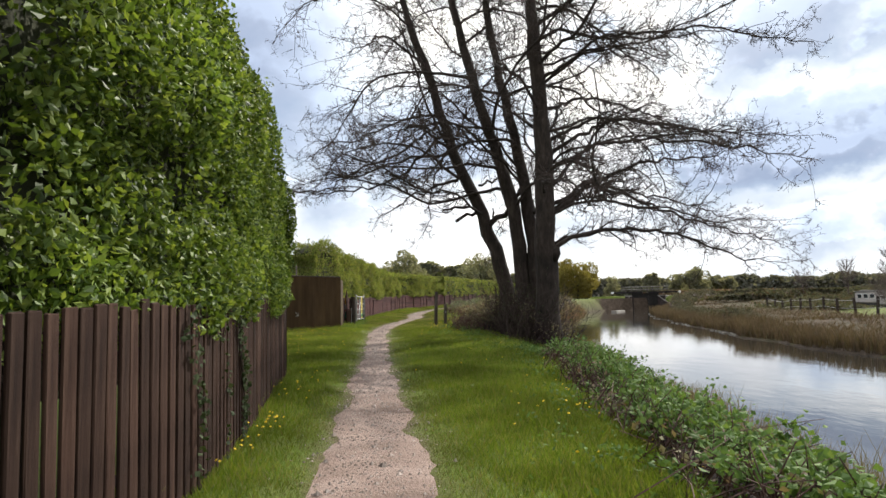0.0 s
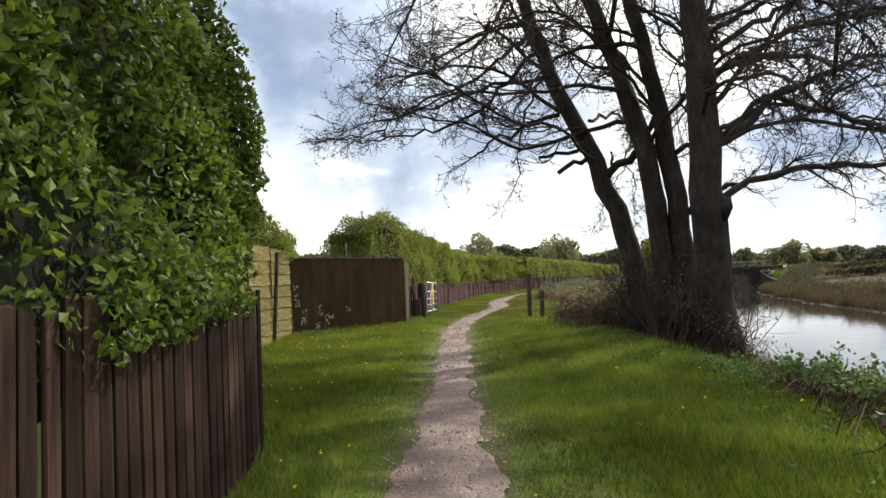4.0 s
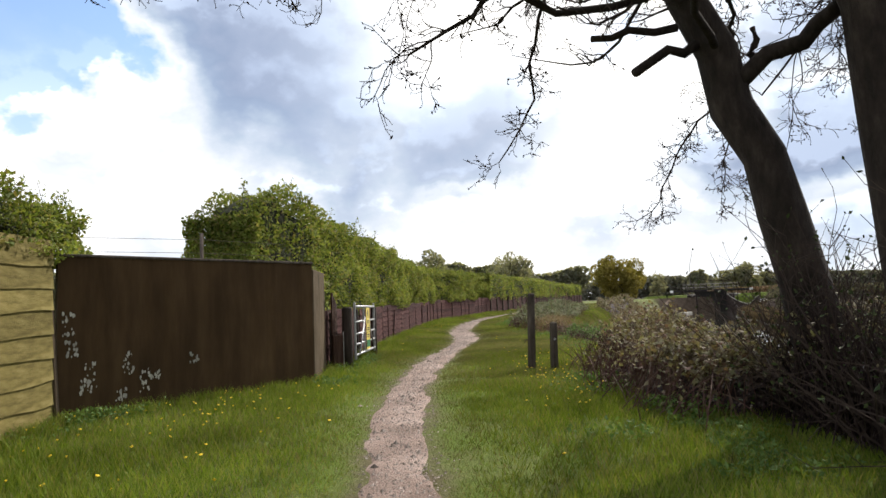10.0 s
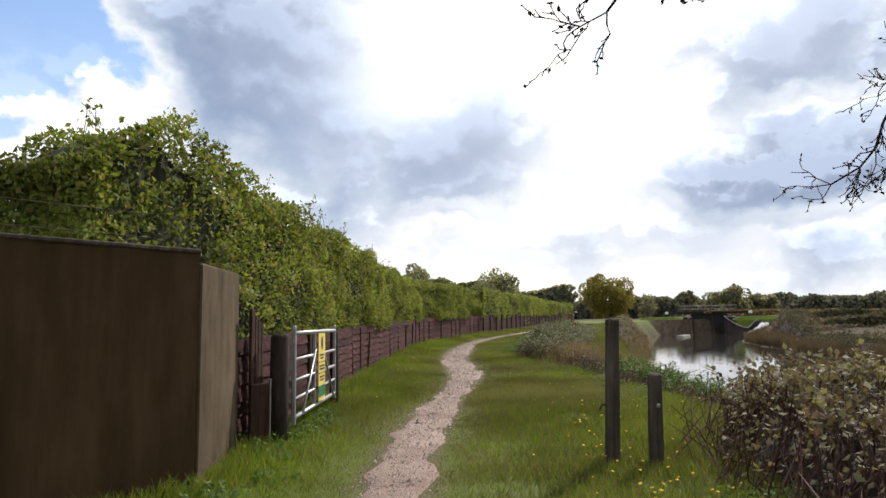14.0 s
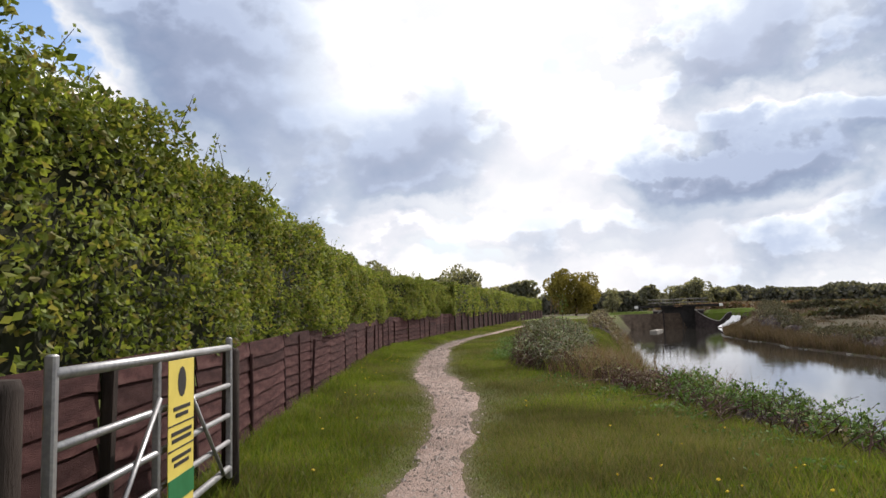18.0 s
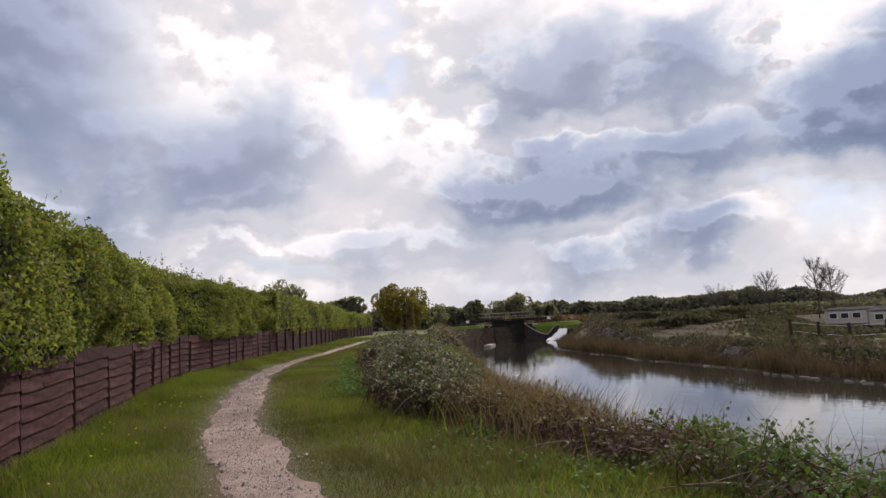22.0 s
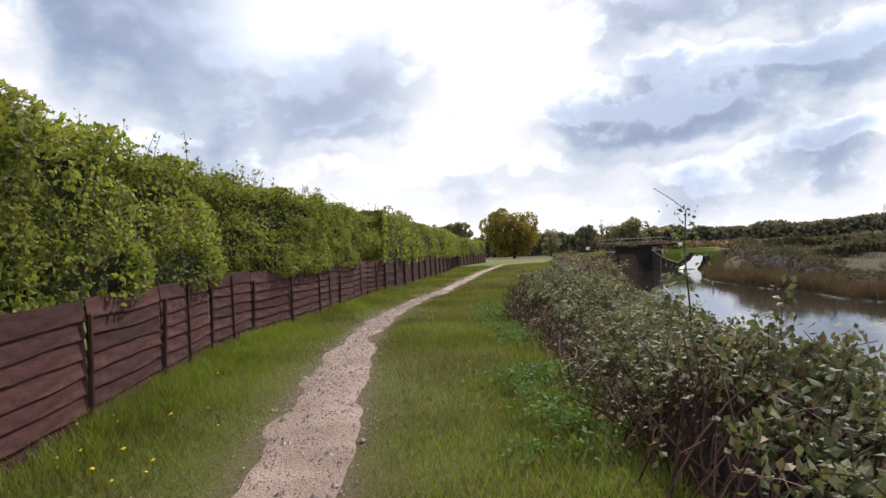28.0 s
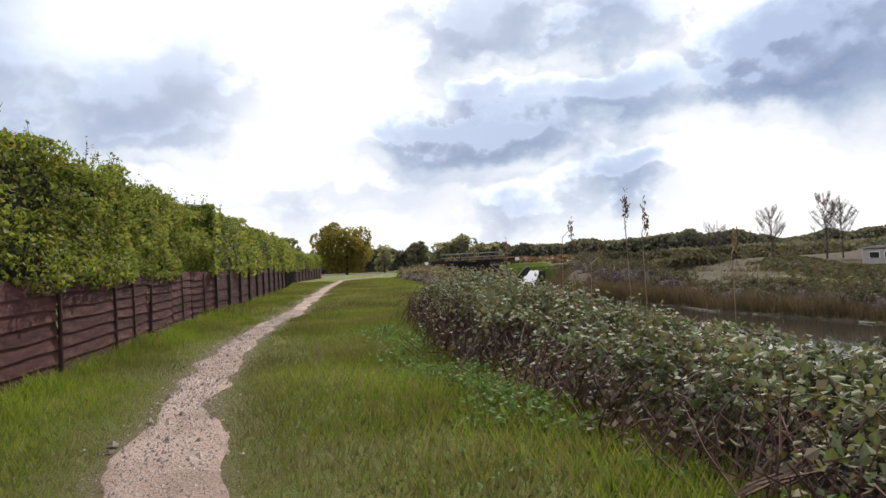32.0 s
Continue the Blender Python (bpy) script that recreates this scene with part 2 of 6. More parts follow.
# distant wood and trees: haze put into the leaf colour as pale grey
M_WOOD_HAZED = leaf_material("hazed_wood_leaf", [(0.11, 0.115, 0.1), (0.15, 0.155, 0.13), (0.2, 0.19, 0.16)], 0.4, 0.9, 0.03)
M_FARTREE_HAZED = leaf_material("hazed_far_leaf", [(0.172, 0.190, 0.149), (0.230, 0.236, 0.190), (0.299, 0.282, 0.230)], 0.62, 0.85, 0.03)
M_WILLOW = leaf_material("willow_leaf", [(0.19, 0.17, 0.045), (0.27, 0.235, 0.06), (0.32, 0.26, 0.085)], 0.35, 0.7, 0.08)
M_BARK = material("alder_bark", [(0.016, 0.012, 0.01), (0.038, 0.028, 0.023), (0.07, 0.055, 0.045)], 9, 0.9, 0.9, stretch=(1, 1, 0.35), fine=30)
M_TWIG = material("twig_bark", [(0.045, 0.032, 0.027), (0.085, 0.06, 0.05)], 5, 0.9, 0.0)
# stem green taken down to near black for shade within the hedge
M_STEM_SHADED = material("shaded_hedge_stem", [(0.022, 0.026, 0.012), (0.045, 0.05, 0.022)], 9, 0.95, 0.5)
M_TWIG_FAR = material("far_bark", [(0.10, 0.075, 0.065), (0.16, 0.125, 0.11)], 5, 0.95, 0.0)
# dead canes and thicket shells, shade already in the dark colour
M_DEADCANE_SHADED = material("shaded_dead_cane", [(0.02, 0.012, 0.013), (0.045, 0.027, 0.027)], 9, 0.95, 0.6)
M_BRAMBLE_STEM = material("bramble_stem", [(0.05, 0.025, 0.022), (0.11, 0.055, 0.045), (0.2, 0.15, 0.11)], 3, 0.8, 0.0)
M_BOARD = material("brown_board", [(0.026, 0.013, 0.010), (0.06, 0.032, 0.023), (0.105, 0.063, 0.045)], 7, 0.88, 0.5, 0.15, stretch=(3, 3, 0.25), piece=0.4, fine=80)
M_BOARDGREY = material("weathered_board", [(0.05, 0.034, 0.02), (0.11, 0.078, 0.048), (0.17, 0.125, 0.08)], 7, 0.9, 0.5, stretch=(3, 3, 0.25), piece=0.35, fine=80)
M_OLIVE = material("algae_board", [(0.13, 0.105, 0.032), (0.28, 0.23, 0.08), (0.39, 0.325, 0.135)], 5, 0.88, 0.6, 0.12, stretch=(1, 1, 2.5), large=0.45, piece=0.24, fine=70)
M_WANEY = material("stained_board", [(0.043, 0.018, 0.018), (0.088, 0.04, 0.038), (0.132, 0.068, 0.062)], 5, 0.9, 0.6, 0.12, stretch=(1, 1, 2.5), large=0.4, piece=0.3, fine=70)
M_POST = material("fence_post_wood", [(0.02, 0.014, 0.011), (0.045, 0.032, 0.026), (0.07, 0.055, 0.045)], 8, 0.9, 0.5, stretch=(2, 2, 0.3))
M_WANEYPOST = material("stained_post", [(0.04, 0.019, 0.02), (0.085, 0.043, 0.043), (0.12, 0.068, 0.064)], 8, 0.9, 0.5, 0.12, stretch=(2, 2, 0.3))
M_POSTGREY = material("grey_post_wood", [(0.06, 0.048, 0.04), (0.115, 0.095, 0.082), (0.17, 0.145, 0.125)], 8, 0.9, 0.6, 0.1, stretch=(2, 2, 0.25))
M_RUST = material("brown_steel", [(0.045, 0.027, 0.013), (0.068, 0.041, 0.02), (0.092, 0.058, 0.028)], 2.2, 0.8, 0.15, 0.1, large=0.35, stretch=(2, 2, 0.35))
M_FLAKE = material("bare_patch", [(0.4, 0.38, 0.32), (0.62, 0.6, 0.52)], 12, 0.9, 0.3)
M_CONCRETE = material("mossy_concrete", [(0.07, 0.052, 0.03), (0.12, 0.09, 0.058), (0.16, 0.125, 0.085)], 4, 0.9, 0.5, 0.1, large=0.5, stretch=(1, 1, 0.4))
M_GALV = material("galvanised_steel", [(0.285, 0.292, 0.300), (0.375, 0.375, 0.383), (0.450, 0.450, 0.450)], 30, 0.45, 0.05, 0.5, 0.7, large=0.2)
M_YELLOW = material("yellow_sign", [(0.62, 0.50, 0.10), (0.70, 0.57, 0.13)], 8, 0.5, 0.0, large=0.15)
M_GREEN = material("green_sign", [(0.02, 0.14, 0.05), (0.03, 0.18, 0.07)], 8, 0.5, 0.0, large=0.15)
M_TEAL = material("teal_sticker", [(0.02, 0.20, 0.14), (0.03, 0.26, 0.18)], 8, 0.5, 0.0, large=0.15)
M_WHITE = material("white_plastic", [(0.62, 0.62, 0.6), (0.75, 0.75, 0.73)], 6, 0.5, 0.0, large=0.15)
M_BLACK = material("black_print", [(0.02, 0.02, 0.02), (0.035, 0.03, 0.03)], 8, 0.6, 0.0, large=0.1)
M_RED = material("red_print", [(0.45, 0.04, 0.03), (0.52, 0.06, 0.05)], 8, 0.5, 0.0, large=0.1)
M_ORANGE = material("amber_sticker", [(0.62, 0.33, 0.03), (0.68, 0.40, 0.05)], 8, 0.5, 0.0, large=0.1)
M_DANDELION = material("dandelion_petal", [(0.68, 0.46, 0.01), (0.8, 0.58, 0.02)], 30, 0.7, 0.0, large=0.1)
M_BRICK = material("dark_lock_brick", [(0.018, 0.014, 0.014), (0.038, 0.027, 0.026), (0.06, 0.046, 0.043)], 3, 0.9, 0.4, fine=20)
M_LOCKWOOD = material("black_timber", [(0.015, 0.013, 0.012), (0.03, 0.026, 0.024)], 4, 0.8, 0.2)
M_COPING = material("pale_stone", [(0.25, 0.23, 0.2), (0.38, 0.36, 0.32)], 4, 0.9, 0.3)
M_FOAM = material("white_water", [(0.82, 0.83, 0.84), (0.92, 0.92, 0.92)], 5, 0.6, 0.3, large=0.05)
M_GRAVEL = material("gravel_stone", [(0.24, 0.19, 0.16), (0.36, 0.3, 0.265), (0.48, 0.43, 0.40)], 30, 0.9, 0.0, island=0.35)
M_CARAVAN = material("cream_cladding", [(0.36, 0.33, 0.31), (0.45, 0.41, 0.39)], 3, 0.6, 0.0, large=0.2)
M_GLASS = material("dark_window", [(0.03, 0.035, 0.04), (0.05, 0.055, 0.06)], 2, 0.1, 0.0, 0.6)
M_ROOFGREY = material("grey_roof", [(0.2, 0.19, 0.18), (0.27, 0.26, 0.25)], 3, 0.8, 0.0)


def ground_material():
    """Turf, worn earth beside the path, bank mud and rough far fields."""
    m = bpy.data.materials.new("turf")
    m.use_nodes = True
    t = m.node_tree
    b = t.nodes["Principled BSDF"]
    pos = t.nodes.new("ShaderNodeTexCoord").outputs["Object"]

    def fbm(scale, detail=6.0, rough=0.65):
        n = node(t, "ShaderNodeTexNoise", Scale=scale, Detail=detail, Roughness=rough)
        t.links.new(pos, n.inputs["Vector"])
        return n.outputs[0]

    blade, tuft, field = fbm(45.0), fbm(2.2), fbm(0.06, 5.0)
    green = ramp(t, blade, [(0.3, (0.05, 0.08, 0.01)), (0.5, (0.1, 0.15, 0.02)), (0.7, (0.16, 0.2, 0.042))])
    dry = ramp(t, blade, [(0.3, (0.07, 0.06, 0.03)), (0.5, (0.13, 0.115, 0.055)), (0.7, (0.2, 0.17, 0.09))])
    worn = t.nodes.new("ShaderNodeAttribute")
    worn.attribute_name = "worn"
    rough_land = t.nodes.new("ShaderNodeAttribute")
    rough_land.attribute_name = "rough"
    mud = t.nodes.new("ShaderNodeAttribute")
    mud.attribute_name = "mud"
    dryness = t.nodes.new("ShaderNodeAttribute")
    dryness.attribute_name = "dryness"
    patch = ramp(t, math_node(t, "ADD", tuft, math_node(t, "MULTIPLY", dryness.outputs["Fac"], 0.14)), [(0.42, (0, 0, 0)), (0.7, (0.55, 0.55, 0.55))])
    col = mix(t, patch, green, dry)
    col = mix(t, math_node(t, "MULTIPLY", dryness.outputs["Fac"], 0.8), col, mix(t, 1.0, col, (0.66, 0.58, 0.55), "MULTIPLY"))
    edge = math_node(t, "MULTIPLY", worn.outputs["Fac"], math_node(t, "ADD", math_node(t, "MULTIPLY", tuft, 1.6), -0.1), True)
    col = mix(t, edge, col, ramp(t, blade, [(0.3, (0.07, 0.052, 0.034)), (0.7, (0.17, 0.13, 0.088))]))
    straw = ramp(t, field, [(0.36, (0.04, 0.042, 0.02)), (0.46, (0.066, 0.042, 0.028)), (0.55, (0.042, 0.046, 0.018)), (0.66, (0.08, 0.042, 0.03))])
    straw = mix(t, 0.5, straw, ramp(t, fbm(1.4), [(0.35, (0.025, 0.02, 0.012)), (0.65, (0.08, 0.058, 0.036))]))
    col = mix(t, rough_land.outputs["Fac"], col, straw)
    col = mix(t, mud.outputs["Fac"], col, ramp(t, tuft, [(0.3, (0.03, 0.022, 0.016)), (0.7, (0.075, 0.055, 0.04))]))
    t.links.new(col, b.inputs["Base Color"])
    b.inputs["Roughness"].default_value, b.inputs["Specular IOR Level"].default_value = 0.95, 0.15
    bn = node(t, "ShaderNodeBump", Strength=0.8, Distance=0.04)
    t.links.new(math_node(t, "ADD", blade, tuft), bn.inputs["Height"])
    t.links.new(bn.outputs[0], b.inputs["Normal"])
    return m


def path_material():
    m = bpy.data.materials.new("trodden_gravel")
    m.use_nodes = True
    t = m.node_tree
    b = t.nodes["Principled BSDF"]
    pos = t.nodes.new("ShaderNodeTexCoord").outputs["Object"]
    grit = node(t, "ShaderNodeTexVoronoi", Scale=42.0)
    t.links.new(pos, grit.inputs["Vector"])
    fine = node(t, "ShaderNodeTexNoise", Scale=90.0, Detail=5.0, Roughness=0.7)
    t.links.new(pos, fine.inputs["Vector"])
    damp = node(t, "ShaderNodeTexNoise", Scale=1.3, Detail=5.0, Roughness=0.6)
    t.links.new(pos, damp.inputs["Vector"])
    col = ramp(t, damp.outputs[0], [(0.3, (0.18, 0.13, 0.108)), (0.5, (0.275, 0.205, 0.175)), (0.7, (0.37, 0.29, 0.255))])
    stone = ramp(t, fine.outputs[0], [(0.3, (0.74, 0.72, 0.7)), (0.7, (1.25, 1.25, 1.25))])
    col = mix(t, 1.0, col, stone, "MULTIPLY")
    t.links.new(col, b.inputs["Base Color"])
    b.inputs["Roughness"].default_value, b.inputs["Specular IOR Level"].default_value = 0.95, 0.2
    bn = node(t, "ShaderNodeBump", Strength=0.7, Distance=0.02)
    t.links.new(math_node(t, "ADD", grit.outputs["Distance"], fine.outputs[0]), bn.inputs["Height"])
    t.links.new(bn.outputs[0], b.inputs["Normal"])
    return m


def water_material():
    m = bpy.data.materials.new("canal_water")
    m.use_nodes = True
    t = m.node_tree
    b = t.nodes["Principled BSDF"]
    b.inputs["Base Color"].default_value = (0.028, 0.026, 0.022, 1)
    b.inputs["Roughness"].default_value = 0.035
    b.inputs["IOR"].default_value = 1.33
    b.inputs["Specular IOR Level"].default_value = 0.85
    pos = t.nodes.new("ShaderNodeTexCoord").outputs["Object"]
    mp = t.nodes.new("ShaderNodeMapping")
    mp.inputs["Scale"].default_value = (1.6, 0.7, 1)
    t.links.new(pos, mp.inputs[0])
    n = node(t, "ShaderNodeTexNoise", Scale=1.5, Detail=4.0, Roughness=0.55)
    t.links.new(mp.outputs[0], n.inputs["Vector"])
    bn = node(t, "ShaderNodeBump", Strength=0.10, Distance=0.05)
    t.links.new(n.outputs[0], bn.inputs["Height"])
    t.links.new(bn.outputs[0], b.inputs["Normal"])
    return m


M_TURF, M_PATH, M_WATER = ground_material(), path_material(), water_material()

# ---- building helpers ----
RNG = np.random.default_rng(7)


def solid(name, verts, faces, mat=None, smooth=False):
    """A mesh from arrays; faces all have the same number of corners."""
    verts, faces = np.asarray(verts, np.float32), np.asarray(faces, np.int32)
    me = bpy.data.meshes.new(name)
    n, k = faces.shape
    me.vertices.add(len(verts))
    me.vertices.foreach_set("co", verts.ravel())
    me.loops.add(n * k)
    me.loops.foreach_set("vertex_index", faces.ravel())
    me.polygons.add(n)
    me.polygons.foreach_set("loop_start", np.arange(0, n * k, k, dtype=np.int32))
    me.polygons.foreach_set("use_smooth", np.full(n, smooth))
    if mat:
        me.materials.append(mat)
    me.update(calc_edges=True)
    return me


def thing(name, base, label, category, group="", kind=""):
    ob = new(name)
    ob.empty_display_size = 0.2
    ob.location = base
    return tagged(ob, label, category, group, kind)


def part(name, me, parent, label="", at=None, kind=""):
    """One mesh as a part. The mesh is in world places unless at gives its own pose relative to the parent."""
    ob = new(name, me)
    ob.parent = parent
    if at is None:
        where = Vector((0, 0, 0))
        p = parent
        while p:
            where -= p.location
            p = p.parent
        ob.location = where
    else:
        ob.matrix_basis = at
    return tagged(ob, label, kind=kind)


def box(sx, sy, sz, bevel=0.008, centre=(0, 0, 0), rough=0.0, seed=0):
    """A block with chamfered long edges, about 44 triangles, as arrays."""
    x, y, z = sx / 2, sy / 2, sz / 2
    b = min(bevel, x * 0.45, y * 0.45, z * 0.45)
    rings = []
    for zz, inset in ((-z, b), (-z + b, 0), (z - b, 0), (z, b)):
        xs, ys = x - inset, y - inset
        rings.append([(-xs + b, -ys, zz), (xs - b, -ys, zz), (xs, -ys + b, zz), (xs, ys - b, zz), (xs - b, ys, zz), (-xs + b, ys, zz), (-xs, ys - b, zz), (-xs, -ys + b, zz)])
    v = np.array([p for r in rings for p in r], float)
    if rough:
        v += np.random.default_rng(seed).normal(0, rough, v.shape)
    f = [(8 * k + i, 8 * k + (i + 1) % 8, 8 * k + 8 + (i + 1) % 8, 8 * k + 8 + i) for k in range(3) for i in range(8)]
    for o, turn in ((0, -1), (24, 1)):
        q = [o + i for i in range(8)][::turn]
        f += [(q[0], q[1], q[2], q[3]), (q[0], q[3], q[4], q[7]), (q[4], q[5], q[6], q[7])]
    return v + np.array(centre), np.array(f)


def tube(points, radii, sides=8, cap=True):
    """A tapered tube along points, as arrays of quads."""
    p = np.asarray(points, float)
    r = np.broadcast_to(np.asarray(radii, float), (len(p),))
    d = np.gradient(p, axis=0)
    d /= np.linalg.norm(d, axis=1, keepdims=True) + 1e-9
    ref = np.array([0.0, 0.0, 1.0]) if abs(d[0, 2]) < 0.9 else np.array([1.0, 0.0, 0.0])
    u = np.cross(d, ref)
    u /= np.linalg.norm(u, axis=1, keepdims=True) + 1e-9
    w = np.cross(d, u)
    a = np.arange(sides) * 2 * math.pi / sides
    v = p[:, None] + r[:, None, None] * (np.cos(a)[None, :, None] * u[:, None] + np.sin(a)[None, :, None] * w[:, None])
    n = len(p)
    i, j = np.meshgrid(np.arange(n - 1), np.arange(sides), indexing="ij")
    k = (j + 1) % sides
    f = np.stack([i * sides + j, i * sides + k, (i + 1) * sides + k, (i + 1) * sides + j], -1).reshape(-1, 4)
    v = v.reshape(-1, 3)
    if cap:
        c = len(v)
        v = np.vstack([v, p[:1], p[-1:]])
        e = (n - 1) * sides
        f = np.vstack([f] + [[[c, (s + 2) % sides, (s + 1) % sides, s], [c + 1, e + s, e + (s + 1) % sides, e + (s + 2) % sides]] for s in range(0, sides, 2)])
    return v, f


def joined(pieces):
    vs, fs, o = [], [], 0
    for v, f in pieces:
        vs.append(np.asarray(v, float))
        fs.append(np.asarray(f) + o)
        o += len(v)
    return np.vstack(vs), np.vstack(fs)


def along(pts, gap):
    """Points at even steps along a polyline of plan points, with the heading of each."""
    p = np.asarray(pts, float)
    s = np.r_[0, np.cumsum(np.hypot(*np.diff(p, axis=0).T))]
    n = max(int(round(s[-1] / gap)), 1)
    t = np.linspace(0, s[-1], n + 1)
    q = np.stack([np.interp(t, s, p[:, k]) for k in (0, 1)], 1)
    d = np.gradient(q, axis=0)
    return q, np.arctan2(d[:, 1], d[:, 0])


def leaves(centres, size, spread=1.0, droop=0.0, aspect=0.6, seed=1, facing=None):
    """Leaves, each a folded blade of two triangles, turned at random or leaning to a facing."""
    r = np.random.default_rng(seed)
    c = np.asarray(centres, float)
    n = len(c)
    a = r.normal(0, 1, (n, 3))
    a[:, 2] -= droop
    a /= np.linalg.norm(a, axis=1, keepdims=True)
    q = r.normal(0, 1, (n, 3)) * spread
    if facing is not None:
        q += facing
    b = np.cross(a, q)
    b /= np.linalg.norm(b, axis=1, keepdims=True) + 1e-9
    nn = np.cross(a, b)
    s = (size * r.uniform(0.6, 1.35, n))[:, None]
    v = np.stack([c - a * s * 0.5, c + b * s * aspect * 0.5 + nn * s * 0.1, c + a * s * 0.5, c - b * s * aspect * 0.5 + nn * s * 0.1], 1)
    f = np.arange(4 * n).reshape(-1, 4)
    return v.reshape(-1, 3), f


def vnoise(x, y, scale, seed=0):
    """Smooth value noise on the plan, from 0 to 1."""
    x, y = np.asarray(x, float) * scale, np.asarray(y, float) * scale
    i, j = np.floor(x).astype(int), np.floor(y).astype(int)
    u, v = x - i, y - j
    u, v = u * u * (3 - 2 * u), v * v * (3 - 2 * v)

    def h(a, b):
        k = (a * 374761393 + b * 668265263 + seed * 982451653) & 0x7FFFFFFF
        k = ((k ^ (k >> 13)) * 1274126177) & 0x7FFFFFFF
        return ((k ^ (k >> 16)) & 0xFFFF) / 65535.0

    return (h(i, j) * (1 - u) + h(i + 1, j) * u) * (1 - v) + (h(i, j + 1) * (1 - u) + h(i + 1, j + 1) * u) * v


def smooth(a, b, x):
    t = np.clip((np.asarray(x, float) - a) / (b - a), 0, 1)
    return t * t * (3 - 2 * t)


# ---- the plan ----
WATER_Z = -0.9
PATH_Y = [-40, 0, 4.5, 8.9, 15.5, 18.6, 22.5, 25.2, 29.3, 31, 33.2, 35, 37, 39, 41, 43, 46.2, 47.7, 49.8, 51.5, 53.4, 56, 59, 77, 97, 112]
PATH_X = [-0.3, -0.3, -0.5, -0.92, -1.5, -1.75, -2.06, -2.18, -1.97, -1.75, -1.42, -1.26, -1.34, -1.46, -1.5, -1.3, -1.06, -0.9, -0.58, -0.2, 0.28, 1.15, 2.2, 7.3, 13.5, 22.0]
NEAR_Y = [-400, -60, 6, 13, 18.3, 22.2, 28.7, 33, 36, 38, 40, 42, 44, 48, 54, 59, 65, 71, 80, 88, 98, 108, 116]
NEAR_X = [-60, 2.7, 3.7, 4.0, 3.9, 4.5, 4.5, 4.0, 3.7, 3.5, 3.55, 4.2, 5.0, 6.1, 7.7, 9.1, 10.8, 12.6, 15.2, 17.3, 20.5, 24.2, 28.0]
FAR_Y = [-400, -60, 0, 19, 30, 45, 55, 65, 83, 90, 100, 108, 116]
FAR_X = [-40, 8.0, 11.3, 12.0, 13.2, 16.4, 18.4, 20.4, 25.6, 28.5, 35.0, 41.5, 48.0]
FENCE_LONG = [(-3.78, 30.75), (-3.72, 34), (-3.58, 36.5), (-3.3, 41), (-3.05, 45), (-2.72, 48.2), (-1.85, 51.2), (-1.3, 53.3), (-0.35, 57.6), (0.4, 59.6), (5.2, 77), (9.6, 97), (15.5, 113)]


def ease(v, xs, ys):
    """Interpolation with the corners rounded off."""
    return (np.interp(v - 1.2, xs, ys) + 2 * np.interp(v, xs, ys) + np.interp(v + 1.2, xs, ys)) / 4


def path_x(y):
    return ease(y, PATH_Y, PATH_X)


def near_x(y):
    return ease(y, NEAR_Y, NEAR_X) + 0.5 * (vnoise(y, 0 * y, 0.35, 4) - 0.5)


def far_x(y):
    return ease(y, FAR_Y, FAR_X) + 0.7 * (vnoise(y, 0 * y, 0.3, 5) - 0.5)


def level(y):
    """The towpath's own height, rising gently towards the lock."""
    y = np.asarray(y, float)
    return 0.018 * (np.clip(y, -25, 60) - 27) + 0.009 * (np.clip(y, 60, 116) - 60)


def height(x, y):
    x, y = np.asarray(x, float), np.asarray(y, float)
    g = level(y)
    n, f = near_x(y), far_x(y)
    bank = smooth(n - 2.4 + 0.8 * smooth(30, 36, y), n + 0.25, x)
    z = g * (1 - bank) + (WATER_Z - 0.12) * bank
    z = np.where(x > n, WATER_Z - 0.12 - 1.1 * smooth(n, n + 1.6, x), z)
    rise = -0.5 + 1.35 * smooth(62, 100, y)
    side = WATER_Z - 1.2 + 1.3 * smooth(f - 1.5, f + 0.15, x) + (rise - WATER_Z - 0.1) * smooth(f, f + 3.5, x) + 0.2 * smooth(f + 30, f + 70, x)
    z = np.where(x > (n + f) / 2, side, z)
    z = np.where((y > 118) & (x > 20), 1.2, z)
    rough = smooth(f + 0.3, f + 3, x) * smooth(140, 90, x - f)
    z = z + rough * 0.5 * (vnoise(x, y, 0.45, 8) - 0.35) * smooth(f + 30, f + 2, x)
    z = z + 0.05 * (vnoise(x, y, 0.9, 2) - 0.5) * smooth(40, 10, np.abs(x)) * np.where(x < n, 1, 0)
    off = np.abs(x - path_x(y))
    z = z - 0.035 * smooth(0.75, 0.25, off)
    far = np.hypot(x, y - 30)
    return z + 5.0 * smooth(180, 700, far) * (0.4 + vnoise(x, y, 0.006, 3))


def path_half(y):
    wide = np.interp(y, [0, 9, 15, 22, 29, 32.5, 35, 39, 43, 48, 60], [0.43, 0.34, 0.27, 0.31, 0.28, 0.2, 0.32, 0.37, 0.36, 0.25, 0.22])
    return wide + 0.06 * (vnoise(y, 0 * y, 0.7, 11) - 0.5)


